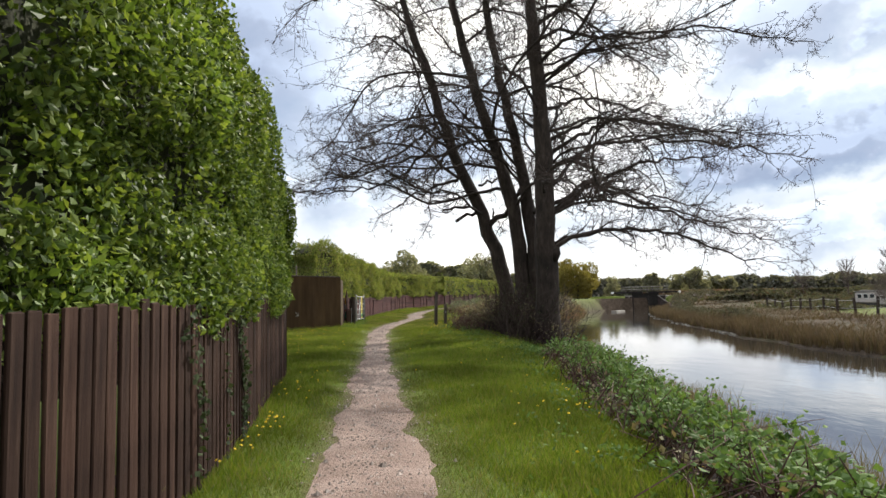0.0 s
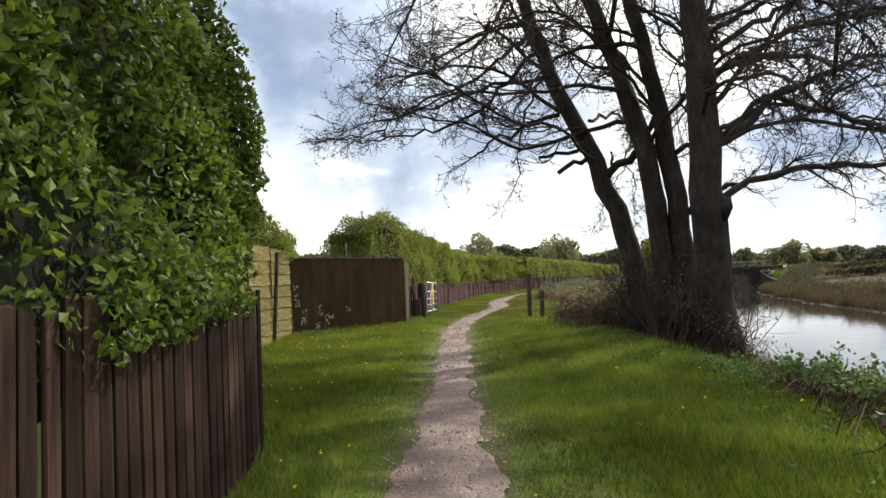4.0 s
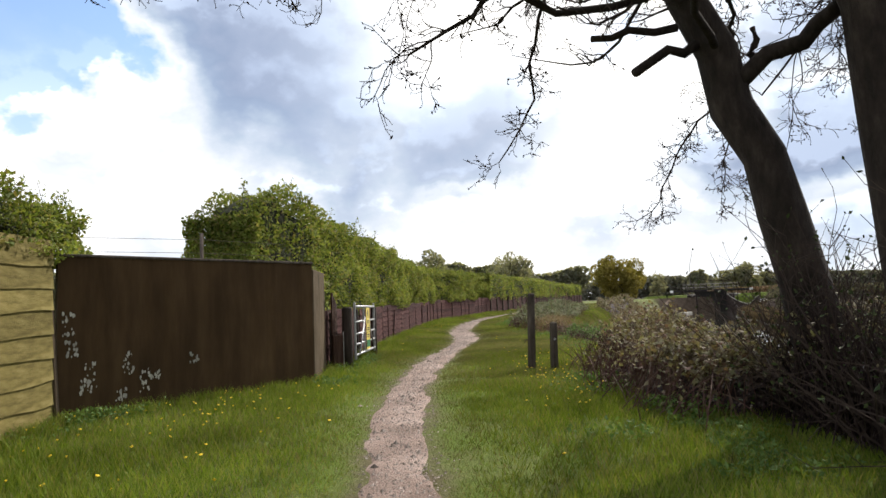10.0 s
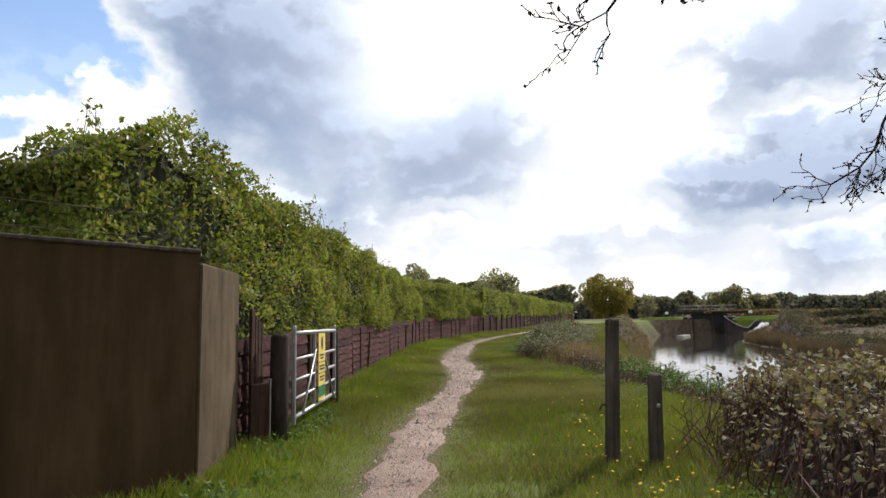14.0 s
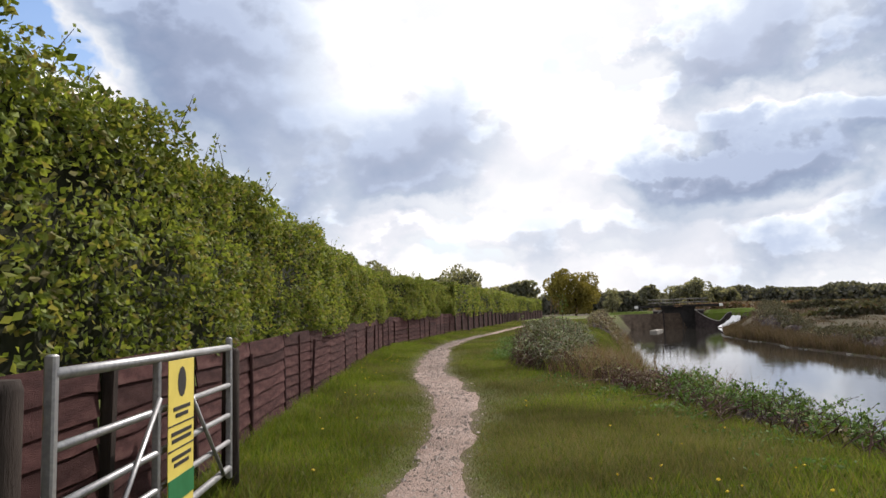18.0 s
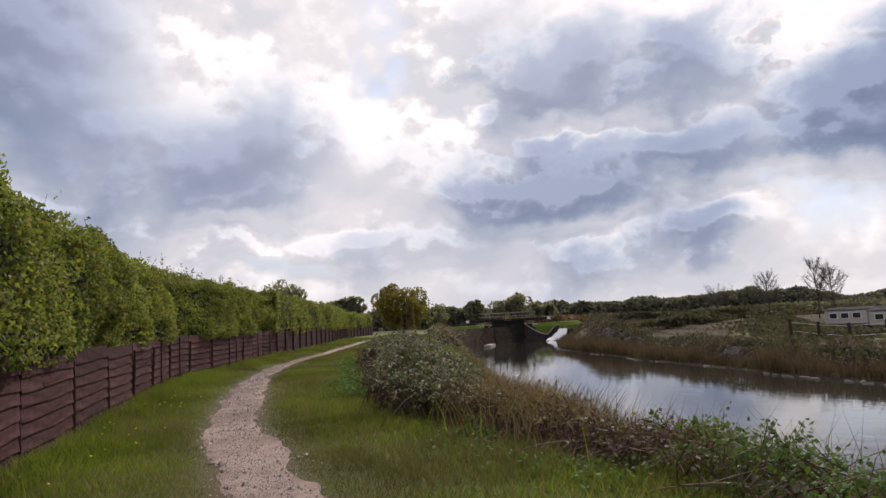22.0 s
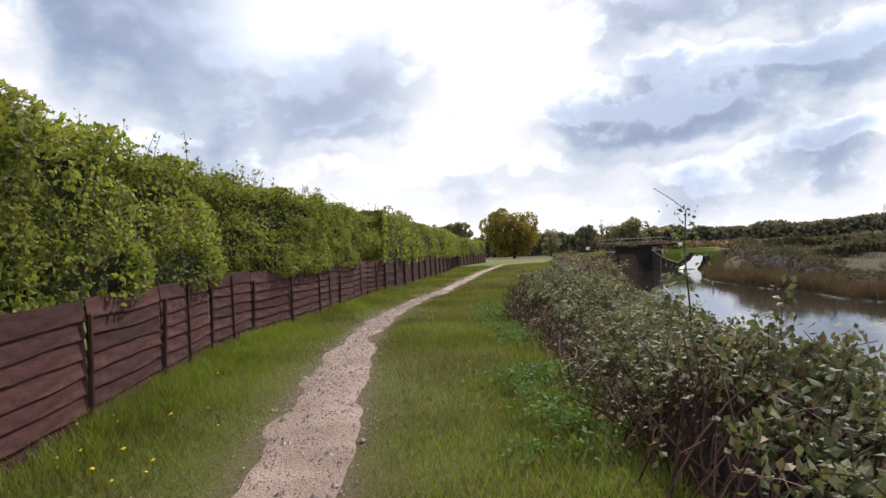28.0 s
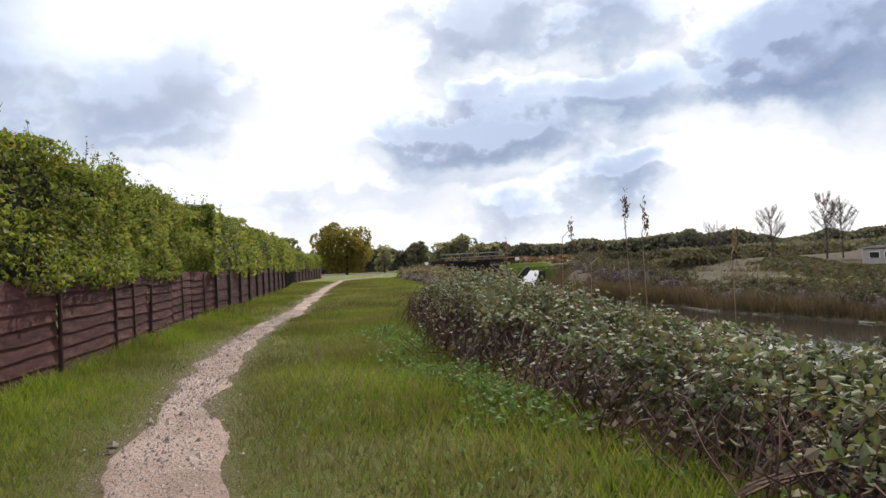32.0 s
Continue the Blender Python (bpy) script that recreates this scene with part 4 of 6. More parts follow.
# ---- hedges ----
def hedge(pts, front, depth, bottom, top, leaf, count, mat, label, seed, shaggy=0.12, sprigs=60, aspect=0.62, ends=0.06):
    """A clipped hedge over a line: a mesh of stems inside, coloured dark for shade, and leaves all over its skin.
    bottom and top: heights over the ground, given along it.
    """
    r = np.random.default_rng(seed)
    q, a = along(pts, 0.25)
    s = np.r_[0, np.cumsum(np.hypot(*np.diff(q, axis=0).T))]
    u = s / s[-1]
    nx, ny = np.sin(a), -np.cos(a)
    gz = height(q[:, 0], q[:, 1])
    lo, hi = np.interp(u, *bottom), np.interp(u, *top)
    hi = hi + 0.22 * (vnoise(s, 0 * s, 0.9, seed + 20) - 0.5) + 0.16 * (vnoise(s, 0 * s, 2.3, seed + 21) - 0.5)

    def place(ui, across, up):
        """Plan place for a fraction along, an offset to the right and a fraction up."""
        qx, qy = np.interp(ui, u, q[:, 0]), np.interp(ui, u, q[:, 1])
        n1, n2 = np.interp(ui, u, nx), np.interp(ui, u, ny)
        l, h, g = np.interp(ui, u, lo), np.interp(ui, u, hi), np.interp(ui, u, gz)
        return np.stack([qx + n1 * across, qy + n2 * across, g + l + (h - l) * up], -1)

    base = (float(q[0, 0]), float(q[0, 1]), float(gz[0]))
    root = thing("hedge", base, label, "hedge")
    # inner mass of stems, its dark colour standing for the shade inside
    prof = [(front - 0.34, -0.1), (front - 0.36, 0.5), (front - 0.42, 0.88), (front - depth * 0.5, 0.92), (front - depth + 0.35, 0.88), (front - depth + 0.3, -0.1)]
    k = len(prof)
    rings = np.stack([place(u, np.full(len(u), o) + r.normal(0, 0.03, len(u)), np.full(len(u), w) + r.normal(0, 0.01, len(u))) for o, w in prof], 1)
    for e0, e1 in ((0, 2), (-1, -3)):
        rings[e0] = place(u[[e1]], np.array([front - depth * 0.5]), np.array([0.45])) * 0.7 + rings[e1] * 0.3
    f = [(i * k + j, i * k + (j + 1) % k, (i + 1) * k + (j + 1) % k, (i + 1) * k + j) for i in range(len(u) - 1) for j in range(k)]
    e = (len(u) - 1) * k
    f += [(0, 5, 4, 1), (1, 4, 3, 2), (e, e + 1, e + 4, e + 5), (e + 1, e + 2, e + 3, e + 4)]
    part("shaded_inner_growth", solid("shaded_inner_growth", rings.reshape(-1, 3), f, M_STEM_SHADED), root, "inner growth with shade in its dark colour")
    # skin of leaves
    ln = s[-1]
    hm = float(np.mean(hi - lo))
    area = np.array([ln * hm, ln * depth * 0.9, ends * 20 * depth * hm, ln * hm * 0.12])
    kind = r.choice(4, count, p=area / area.sum())
    ui, up, ac = r.random(count), r.random(count), np.full(count, front, float)
    ac[kind == 1] = front - depth * r.random((kind == 1).sum())
    up[kind == 1] = 1.0
    endk = kind == 2
    ui[endk] = np.where(r.random(endk.sum()) < 0.5, 0.0, 1.0)
    ac[endk] = front - depth * r.random(endk.sum())
    ac[kind == 3] = front - depth
    along_m = ui * ln
    bump = (vnoise(along_m * 0.5, up * hm + seed, 1.6, seed) - 0.5) * 0.34 + (vnoise(along_m * 0.5, up * hm + ac, 4.6, seed + 1) - 0.5) * 0.16
    skin = -np.abs(r.normal(0, shaggy * 0.8, count)) + bump
    rim = smooth(0.8, 1.0, up) * 0.2 + smooth(0.12, 0.0, up) * 0.1
    ac = np.where(kind == 3, ac - skin, ac + np.where((kind == 0), skin - rim, 0))
    up = up + np.where(kind == 1, skin, 0) / hm + (kind == 1) * (vnoise(along_m, ac, 0.8, seed + 3) - 0.5) * 0.16 / hm
    hang = (kind == 0) & (up < 0.12)
    up = np.where(hang, up - 0.1 * vnoise(along_m, 0 * up, 2.2, seed + 5) * r.random(count) / hm, up)
    p = place(ui, ac, up)
    p[endk] += np.stack([0 * ac, np.where(ui < 0.5, -1, 1) * skin, 0 * ac], 1)[endk]
    p += r.normal(0, 0.012, p.shape)
    # clumps left open so that the shade-coloured inside shows
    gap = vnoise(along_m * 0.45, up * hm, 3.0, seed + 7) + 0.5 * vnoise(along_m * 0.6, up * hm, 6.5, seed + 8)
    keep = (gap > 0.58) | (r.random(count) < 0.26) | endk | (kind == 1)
    facing = np.zeros((count, 3))
    facing[:, 0], facing[:, 2] = np.where(kind == 0, 1.0, 0), np.where(kind == 1, 1.2, 0.35)
    part("foliage", solid("foliage", *leaves(p[keep], leaf, 0.9, 0.1, aspect, seed, facing[keep]), mat), root)
    # shoots that stand out of the top
    bits, tips = [], []
    for _ in range(sprigs):
        b = place(r.random(), front - depth * r.random() * 0.7, 0.97)
        d = np.array([r.normal(0, 0.25), r.normal(0, 0.25), 1.0])
        hgt = r.uniform(0.12, 0.42)
        bits.append(tube([b, b + d * hgt * 0.5, b + d * hgt + [r.normal(0, 0.03), 0, 0]], [0.005, 0.004, 0.002], 3, False))
        t = r.random((12, 1))
        tips.append(b + d * hgt * t + r.normal(0, 0.03, (12, 3)))
    if bits:
        part("shoot_growth", solid("shoot_growth", *joined(bits), M_TWIG), root, kind="stuff")
        part("shoot_leaves", solid("shoot_leaves", *leaves(np.vstack(tips), leaf * 0.85, 1, 0, aspect, seed + 9), mat), root, kind="stuff")
    return root


hedge([(-1.75, 0.2), (-1.85, 4.7), (-2.07, 6.8), (-2.35, 8.7), (-2.68, 10.9)], 0.24, 1.7, ((0, 1), (1.06, 1.08)), ((0, 0.4, 0.6, 0.8, 0.93, 1), (3.75, 3.65, 3.55, 3.45, 3.15, 2.5)),
      0.056, 160000, M_PRIVET, "tall dense green privet hedge spilling over a board fence", 1, 0.16, 60)
hedge([(-3.1, 11.6), (-5.25, 15.2), (-6.0, 18.9), (-6.3, 23.3)], 0.18, 1.5, ((0, 0.31, 0.38, 1), (0.9, 1.05, 1.7, 1.85)), ((0, 0.25, 0.6, 0.85, 1), (3.7, 3.5, 3.2, 2.95, 2.5)),
      0.058, 60000, M_HAW, "ragged green hawthorn hedge over olive fence panels", 2, 0.26, 160, ends=0.15)
HEDGE_NEAR = [(-4.85, 25.75), (-4.55, 26.7), (-4.3, 27.6), (-3.95, 30.75), (-3.85, 34), (-3.7, 36.5), (-3.42, 41), (-3.17, 45), (-2.85, 48.2), (-2.0, 51.2), (-1.45, 53.3), (-0.5, 57.6), (0.25, 59.6)]
hedge(HEDGE_NEAR, 0.2, 1.5, ((0, 0.1, 0.15, 1), (1.2, 1.1, 0.96, 0.96)), ((0, 0.01, 0.025, 0.06, 0.16, 0.36, 0.5, 1), (2.9, 3.2, 3.35, 3.25, 2.9, 2.62, 2.52, 2.6)),
      0.064, 190000, M_HAW, "long clipped hawthorn hedge above a low slatted fence", 3, 0.15, 200, ends=0.4)
hedge([(0.25, 59.6), (5.05, 77), (9.45, 97), (15.3, 113)], 0.2, 1.5, ((0, 1), (0.85, 0.85)), ((0, 0.5, 1), (2.6, 2.5, 2.4)),
      0.12, 34000, M_HAW, "far end of the clipped hedge beside the towpath", 4, 0.13, 30)


def ivy():
    """Ivy climbing the board fence in two strands."""
    r = np.random.default_rng(5)
    root = thing("ivy", (-1.7, 4.8, float(height(-1.7, 4.8))), "ragged ivy climbing the dark board fence", "ivy")
    c = []
    for y0, n in ((4.6, 130), (6.2, 240), (5.5, 60)):
        t = r.random(n)
        y = y0 + r.normal(0, 0.07, n) + 0.12 * np.sin(t * 6)
        x = np.interp(y, [4.7, 6.8], [-1.7, -1.92]) + 0.035 + np.abs(r.normal(0, 0.02, n))
        c.append(np.stack([x, y, height(x, y) + 1.25 * t ** 0.8], 1))
    part("leaves", solid("leaves", *leaves(np.vstack(c), 0.042, 0.5, 0.6, 0.9, 6, np.tile([1.2, -0.3, 0.3], (430, 1))), M_IVY), root)
    pts = [(-1.965, 6.2 + 0.12 * math.sin(t * 6), float(height(-1.8, 6.2)) + 1.25 * t) for t in np.linspace(0, 1, 9)]
    part("stem", solid("stem", *tube([(np.interp(y, [4.7, 6.8], [-1.7, -1.92]) + 0.03, y, z) for _, y, z in pts], 0.012, 5), M_TWIG), root)


ivy()


# ---- the alder ----
def alder():
    r = np.random.default_rng(12)
    stems = [
        [(2.3, 21.5, -0.35), (2.17, 21.5, 0.9), (1.78, 21.55, 2.5), (1.14, 21.6, 4.2), (0.68, 21.6, 5.2), (0.34, 21.5, 6.2), (-0.06, 21.5, 7.5), (-0.7, 21.4, 9.4), (-1.4, 21.3, 11.6), (-1.7, 21.3, 13.6)],
        [(2.6, 20.45, -0.4), (2.56, 20.5, 1.0), (2.42, 20.5, 2.6), (2.14, 20.5, 4.2), (1.78, 20.45, 5.4), (1.4, 20.4, 6.6), (0.9, 20.4, 8.2), (0.35, 20.4, 11.2), (0.2, 20.4, 14.0)],
        [(2.98, 20.4, -0.4), (2.96, 20.4, 1.2), (2.78, 20.5, 2.8), (2.62, 20.5, 4.2), (2.45, 20.4, 5.4), (2.0, 20.4, 7.4), (1.6, 20.4, 9.6), (1.5, 20.4, 11.6), (1.6, 20.4, 14.0)],
        [(2.9, 18.6, -0.5), (2.86, 18.5, 1.0), (2.88, 18.45, 2.8), (2.9, 18.5, 5.2), (2.74, 18.5, 7.5), (2.7, 18.8, 10.5), (2.8, 19.0, 14.5)],
    ]
    radii = [(0.27, 0.06), (0.26, 0.06), (0.25, 0.05), (0.35, 0.07)]
    tree = thing("alder_tree", (2.6, 20.3, float(height(2.6, 20.3)) - 0.2), "bare spreading alder with four dark stems on the canal bank", "tree")
    limbs, twigs, buds = [], [], []

    def floor_of(p):
        """The lowest that the crown hangs over a place of the plan."""
        z = np.interp(p[0], [-6, -4, -1.3, 0, 1, 3.5, 6, 8.5, 11], [5.2, 4.4, 4.15, 3.6, 3.3, 2.7, 2.2, 1.9, 1.5])
        if p[1] > 22.4 and p[0] < 0.6:
            z = max(z, 3.7 + 0.75 * (p[1] - 22.4))
        return z

    def run(start, d, length, r0, r1, n, bend, sag, wob, free=False):
        p, pts = np.array(start, float), [np.array(start, float)]
        d = np.array(d, float)
        d /= np.linalg.norm(d)
        for i in range(n):
            d = d + r.normal(0, wob, 3) + np.array([0, 0, sag + bend * (i / n)])
            d /= np.linalg.norm(d)
            p = p + d * length / n
            if not free and p[2] < floor_of(p) + 0.25:
                p[2] += 0.6 * (floor_of(p) + 0.25 - p[2])
                d[2] = max(d[2], 0.0)
            pts.append(p.copy())
        return np.array(pts), np.linspace(r0, r1, n + 1)

    def side(pts, i, spread):
        """A heading off a branch at its i-th point."""
        d = pts[min(i + 1, len(pts) - 1)] - pts[max(i - 1, 0)]
        d /= np.linalg.norm(d) + 1e-9
        q = r.normal(0, 1, 3)
        q[2] *= 0.55
        q -= d * (q @ d)
        q /= np.linalg.norm(q) + 1e-9
        return d * math.cos(spread) + q * math.sin(spread)

    def fine(pts, rad, per, ln, free=False):
        """Twigs and their twiglets along a branch."""
        for _ in range(per):
            i = r.integers(max(1, len(pts) // 4), len(pts))
            tw, tr = run(pts[i], side(pts, i, r.uniform(0.5, 1.1)), ln * r.uniform(0.5, 1.2), min(0.010, rad[i] * 0.8), 0.0036, 5, 0.05, 0.0, 0.3, free)
            twigs.append(tube(tw, tr, 3, False))
            for _ in range(4):
                j = r.integers(1, 6)
                t2, r2 = run(tw[j], side(tw, j, r.uniform(0.5, 1.0)), ln * r.uniform(0.2, 0.5), 0.0048, 0.003, 3, 0.05, -0.02, 0.35, free)
                twigs.append(tube(t2, r2, 3, False))
                buds.append(t2[-1])
                buds.append(t2[1])

    for s, ((ra, rb), pts) in enumerate(zip(radii, stems)):
        p = np.array(pts)
        fine_t = np.linspace(0, 1, 26)
        seg = np.r_[0, np.cumsum(np.linalg.norm(np.diff(p, axis=0), axis=1))]
        seg /= seg[-1]
        sm = np.stack([np.interp(fine_t, seg, p[:, k]) for k in range(3)], 1)
        sm[1:-1] = (sm[:-2] + 2 * sm[1:-1] + sm[2:]) / 4
        sm[2:-1] += r.normal(0, 0.03, sm[2:-1].shape)
        rad = ra + (rb - ra) * fine_t ** 0.85
        rad[0] *= 1.4
        rad[1] *= 1.1
        v, f = tube(sm, rad, 16)
        v[: 26 * 16] += r.normal(0, 0.012, (26 * 16, 3))
        part("trunk", solid("trunk", v, f, M_BARK, True), tree)
        n_limb = (11, 15, 17, 34)[s]
        for k in range(n_limb):
            t = 0.27 + 0.7 * (k + r.random()) / n_limb
            i = int(t * 25)
            az = r.uniform(0, 2 * math.pi)
            if s == 0:
                az = r.normal(math.pi * 1.1, 0.7)
            if s == 3:
                az = r.normal(0.0, 1.2) if r.random() < 0.75 else az
            lift = 0.42 + 0.6 * max(0, t - 0.3)
            d = np.array([math.cos(az), math.sin(az), lift + r.normal(0, 0.12)])
            ln = (7.0 - 4.6 * max(0, t - 0.3)) * r.uniform(0.7, 1.1)
            lr = min(0.058, rad[i] * 0.36) * r.uniform(0.6, 1.1)
            lp, lrad = run(sm[i], d, ln, lr, 0.012, 18, -0.05 * (1.3 - t), -0.036, 0.19)
            part("limb", solid("limb", *tube(lp, lrad, 7), M_BARK, True), tree)
            fine(lp, lrad, 10, 0.5)
            for _ in range(int(8 + ln * 1.6)):
                j = r.integers(3, 18)
                b, br = run(lp[j], side(lp, j, r.uniform(0.45, 0.95)), r.uniform(0.9, 2.3), lrad[j] * 0.5, 0.004, 8, 0.03, -0.02, 0.22)
                limbs.append(tube(b, br, 5, False))
                fine(b, br, 7, 0.42)
    def bough(points, r0, r1, twiggy=0, ln=0.4, name="limb", reach=1.0):
        """A crooked branch led past a few points, with side branches and twigs."""
        p = np.array(points, float)
        seg = np.r_[0, np.cumsum(np.linalg.norm(np.diff(p, axis=0), axis=1))]
        n = max(int(seg[-1] / 0.22), 5)
        t = np.linspace(0, seg[-1], n)
        q = np.stack([np.interp(t, seg, p[:, k]) for k in range(3)], 1)
        q[1:-1] = (q[:-2] + 2 * q[1:-1] + q[2:]) / 4
        q[1:-1] += r.normal(0, 0.035, q[1:-1].shape)
        rad = np.linspace(r0, r1, n)
        part(name, solid(name, *tube(q, rad, 8), M_BARK, True), tree)
        if twiggy:
            fine(q, rad, twiggy, ln, True)
            for _ in range(twiggy // 2):
                j = r.integers(n // 4, n)
                b, br = run(q[j], side(q, j, r.uniform(0.5, 1.0)), r.uniform(0.5, 1.5) * reach, max(rad[j] * 0.5, 0.005), 0.004, 7, 0.0, -0.02, 0.24, True)
                limbs.append(tube(b, br, 5, False))
                fine(b, br, 5, ln * 0.9, True)

    # limbs over the path
    bough([(0.62, 21.55, 4.75), (-0.16, 21.4, 4.51), (-1.08, 21.3, 4.06), (-1.75, 21.2, 3.61)], 0.055, 0.012, 16, reach=0.8)
    bough([(0.3, 21.6, 5.6), (-0.1, 22.4, 5.1), (-0.37, 23.0, 4.28), (-0.23, 23.3, 3.9), (-0.46, 23.5, 3.42), (-0.76, 23.7, 3.02)], 0.034, 0.008, 18, 0.3, reach=0.45)
    bough([(0.3, 21.5, 6.3), (-1.08, 21.0, 4.9), (-2.09, 20.8, 4.42), (-3.24, 20.6, 4.25), (-4.68, 20.4, 4.3)], 0.05, 0.01, 24, reach=0.8)
    bough([(0.2, 20.9, 6.6), (-1.3, 20.8, 5.4), (-2.55, 20.3, 4.85), (-3.21, 20.0, 4.25), (-4.66, 19.6, 4.1)], 0.045, 0.01, 22, reach=0.8)
    bough([(0.5, 21.4, 5.6), (-0.85, 21.0, 5.4), (-2.14, 21.0, 5.0), (-4.3, 21.0, 4.6)], 0.05, 0.01, 30)
    # snapped stubs, and the fork towards the next stem
    bough([(1.0, 21.55, 3.9), (0.55, 21.5, 3.86), (0.11, 21.5, 3.8)], 0.045, 0.035, name="stub")
    bough([(1.2, 21.55, 3.72), (0.8, 21.5, 3.55), (0.53, 21.5, 3.42)], 0.055, 0.048, name="stub")
    bough([(1.5, 21.6, 3.2), (1.8, 21.4, 3.42), (2.11, 21.2, 3.63), (2.28, 20.75, 3.75), (2.6, 20.5, 4.6)], 0.1, 0.06)
    bough([(1.8, 21.4, 3.42), (1.62, 21.45, 3.62), (1.7, 21.4, 3.8)], 0.045, 0.03, name="stub")
    # branches that hang on the far side of the crown
    bough([(1.3, 21.7, 4.6), (2.2, 23.2, 5.1), (2.67, 24.2, 4.65), (2.55, 24.8, 4.05), (2.21, 25.2, 3.61), (1.97, 25.5, 2.78), (1.52, 25.6, 2.38)], 0.04, 0.007, 34, 0.32, reach=0.5)
    bough([(2.55, 24.8, 4.05), (2.93, 25.0, 3.62), (2.76, 25.2, 3.34), (2.81, 25.4, 2.77)], 0.018, 0.006, 16, 0.3, reach=0.5)
    # limbs over the water
    bough([(2.85, 20.45, 3.5), (3.44, 20.45, 3.81), (3.96, 20.4, 3.87), (5.6, 20.2, 4.1)], 0.06, 0.012, 24)
    bough([(2.95, 20.45, 2.2), (3.27, 20.2, 2.57), (3.55, 20.0, 2.63), (5.4, 19.8, 3.2)], 0.07, 0.012, 24)
    bough([(2.9, 18.5, 3.1), (3.64, 18.5, 3.59), (4.08, 18.5, 4.04), (5.6, 18.4, 4.6), (7.6, 18.3, 4.7)], 0.085, 0.012, 44)
    bough([(2.9, 18.5, 2.1), (3.32, 18.6, 2.46), (4.69, 18.6, 2.83), (6.41, 18.6, 2.64), (8.13, 18.6, 1.95), (9.28, 18.6, 1.82)], 0.07, 0.01, 46)
    bough([(2.9, 18.5, 3.0), (4.13, 18.8, 4.2), (5.28, 18.8, 3.7), (7.28, 18.6, 2.9), (9.2, 18.4, 2.3)], 0.065, 0.01, 46)
    bough([(2.9, 18.5, 4.8), (4.87, 18.6, 5.9), (6.48, 18.6, 5.56), (7.95, 18.6, 5.44), (9.8, 18.6, 5.3)], 0.06, 0.01, 50)
    for k in range(5):
        z = 3.4 + 0.9 * k
        bough([(2.88, 18.5, z), (4.4, 18.5 + (0.8, -0.8, 0.2, 1.2, -1.2)[k], z + 0.75), (6.6, 18.5 + (1.8, -1.6, 0.3, 2.4, -2.2)[k], z + 0.5), (9.0, 18.6 + (2.2, -2.2, 0.4, 3.0, -2.8)[k], z - 0.1)], 0.055, 0.01, 44)
    part("knob", solid("knob", *tube([(3.06, 18.42, 1.95), (3.14, 18.36, 2.15), (3.18, 18.34, 2.3)], [0.12, 0.12, 0.05], 10), M_BARK, True), tree, "burr on the bark")
    part("branchwork", solid("branchwork", *joined(limbs), M_BARK, True), tree, kind="stuff")
    part("twig_mass", solid("twig_mass", *joined(twigs), M_TWIG), tree, kind="stuff")
    part("bud_scatter", solid("bud_scatter", *leaves(np.array(buds), 0.042, 1, 0.3, 0.45, 14), M_TWIG), tree, "small dark buds and cones", kind="stuff")
    # suckers and dead shoots round the foot
    foot, bl = [], []
    for _ in range(760):
        b = np.array([2.6 + 0.55 * np.clip(r.normal(), -1.4, 1.4), 20.5 + 1.15 * np.clip(r.normal(), -1.9, 1.5), 0])
        b[2] = height(b[0], b[1]) - 0.02
        sp, sr = run(b, (r.normal(0, 0.4), r.normal(0, 0.4), 1), r.uniform(0.6, 2.1), 0.012, 0.003, 6, 0, 0, 0.16, True)
        foot.append(tube(sp, sr, 3, False))
        for _ in range(5):
            j = r.integers(2, 7)
            t2, r2 = run(sp[j], side(sp, j, 0.8), r.uniform(0.15, 0.5), 0.004, 0.002, 2, 0, 0, 0.2, True)
            foot.append(tube(t2, r2, 3, False))
            bl.append(t2[-1])
    sk = thing("root_shoots", (2.6, 20.3, float(height(2.6, 20.3))), "dark thicket of thin shoots round the alder's foot", "shrub")
    part("shoot_growth", solid("shoot_growth", *joined(foot), M_TWIG), sk, kind="stuff")
    part("leaves", solid("leaves", *leaves(np.array(bl), 0.045, 1, 0, 0.6, 15), M_IVY), sk)


alder()


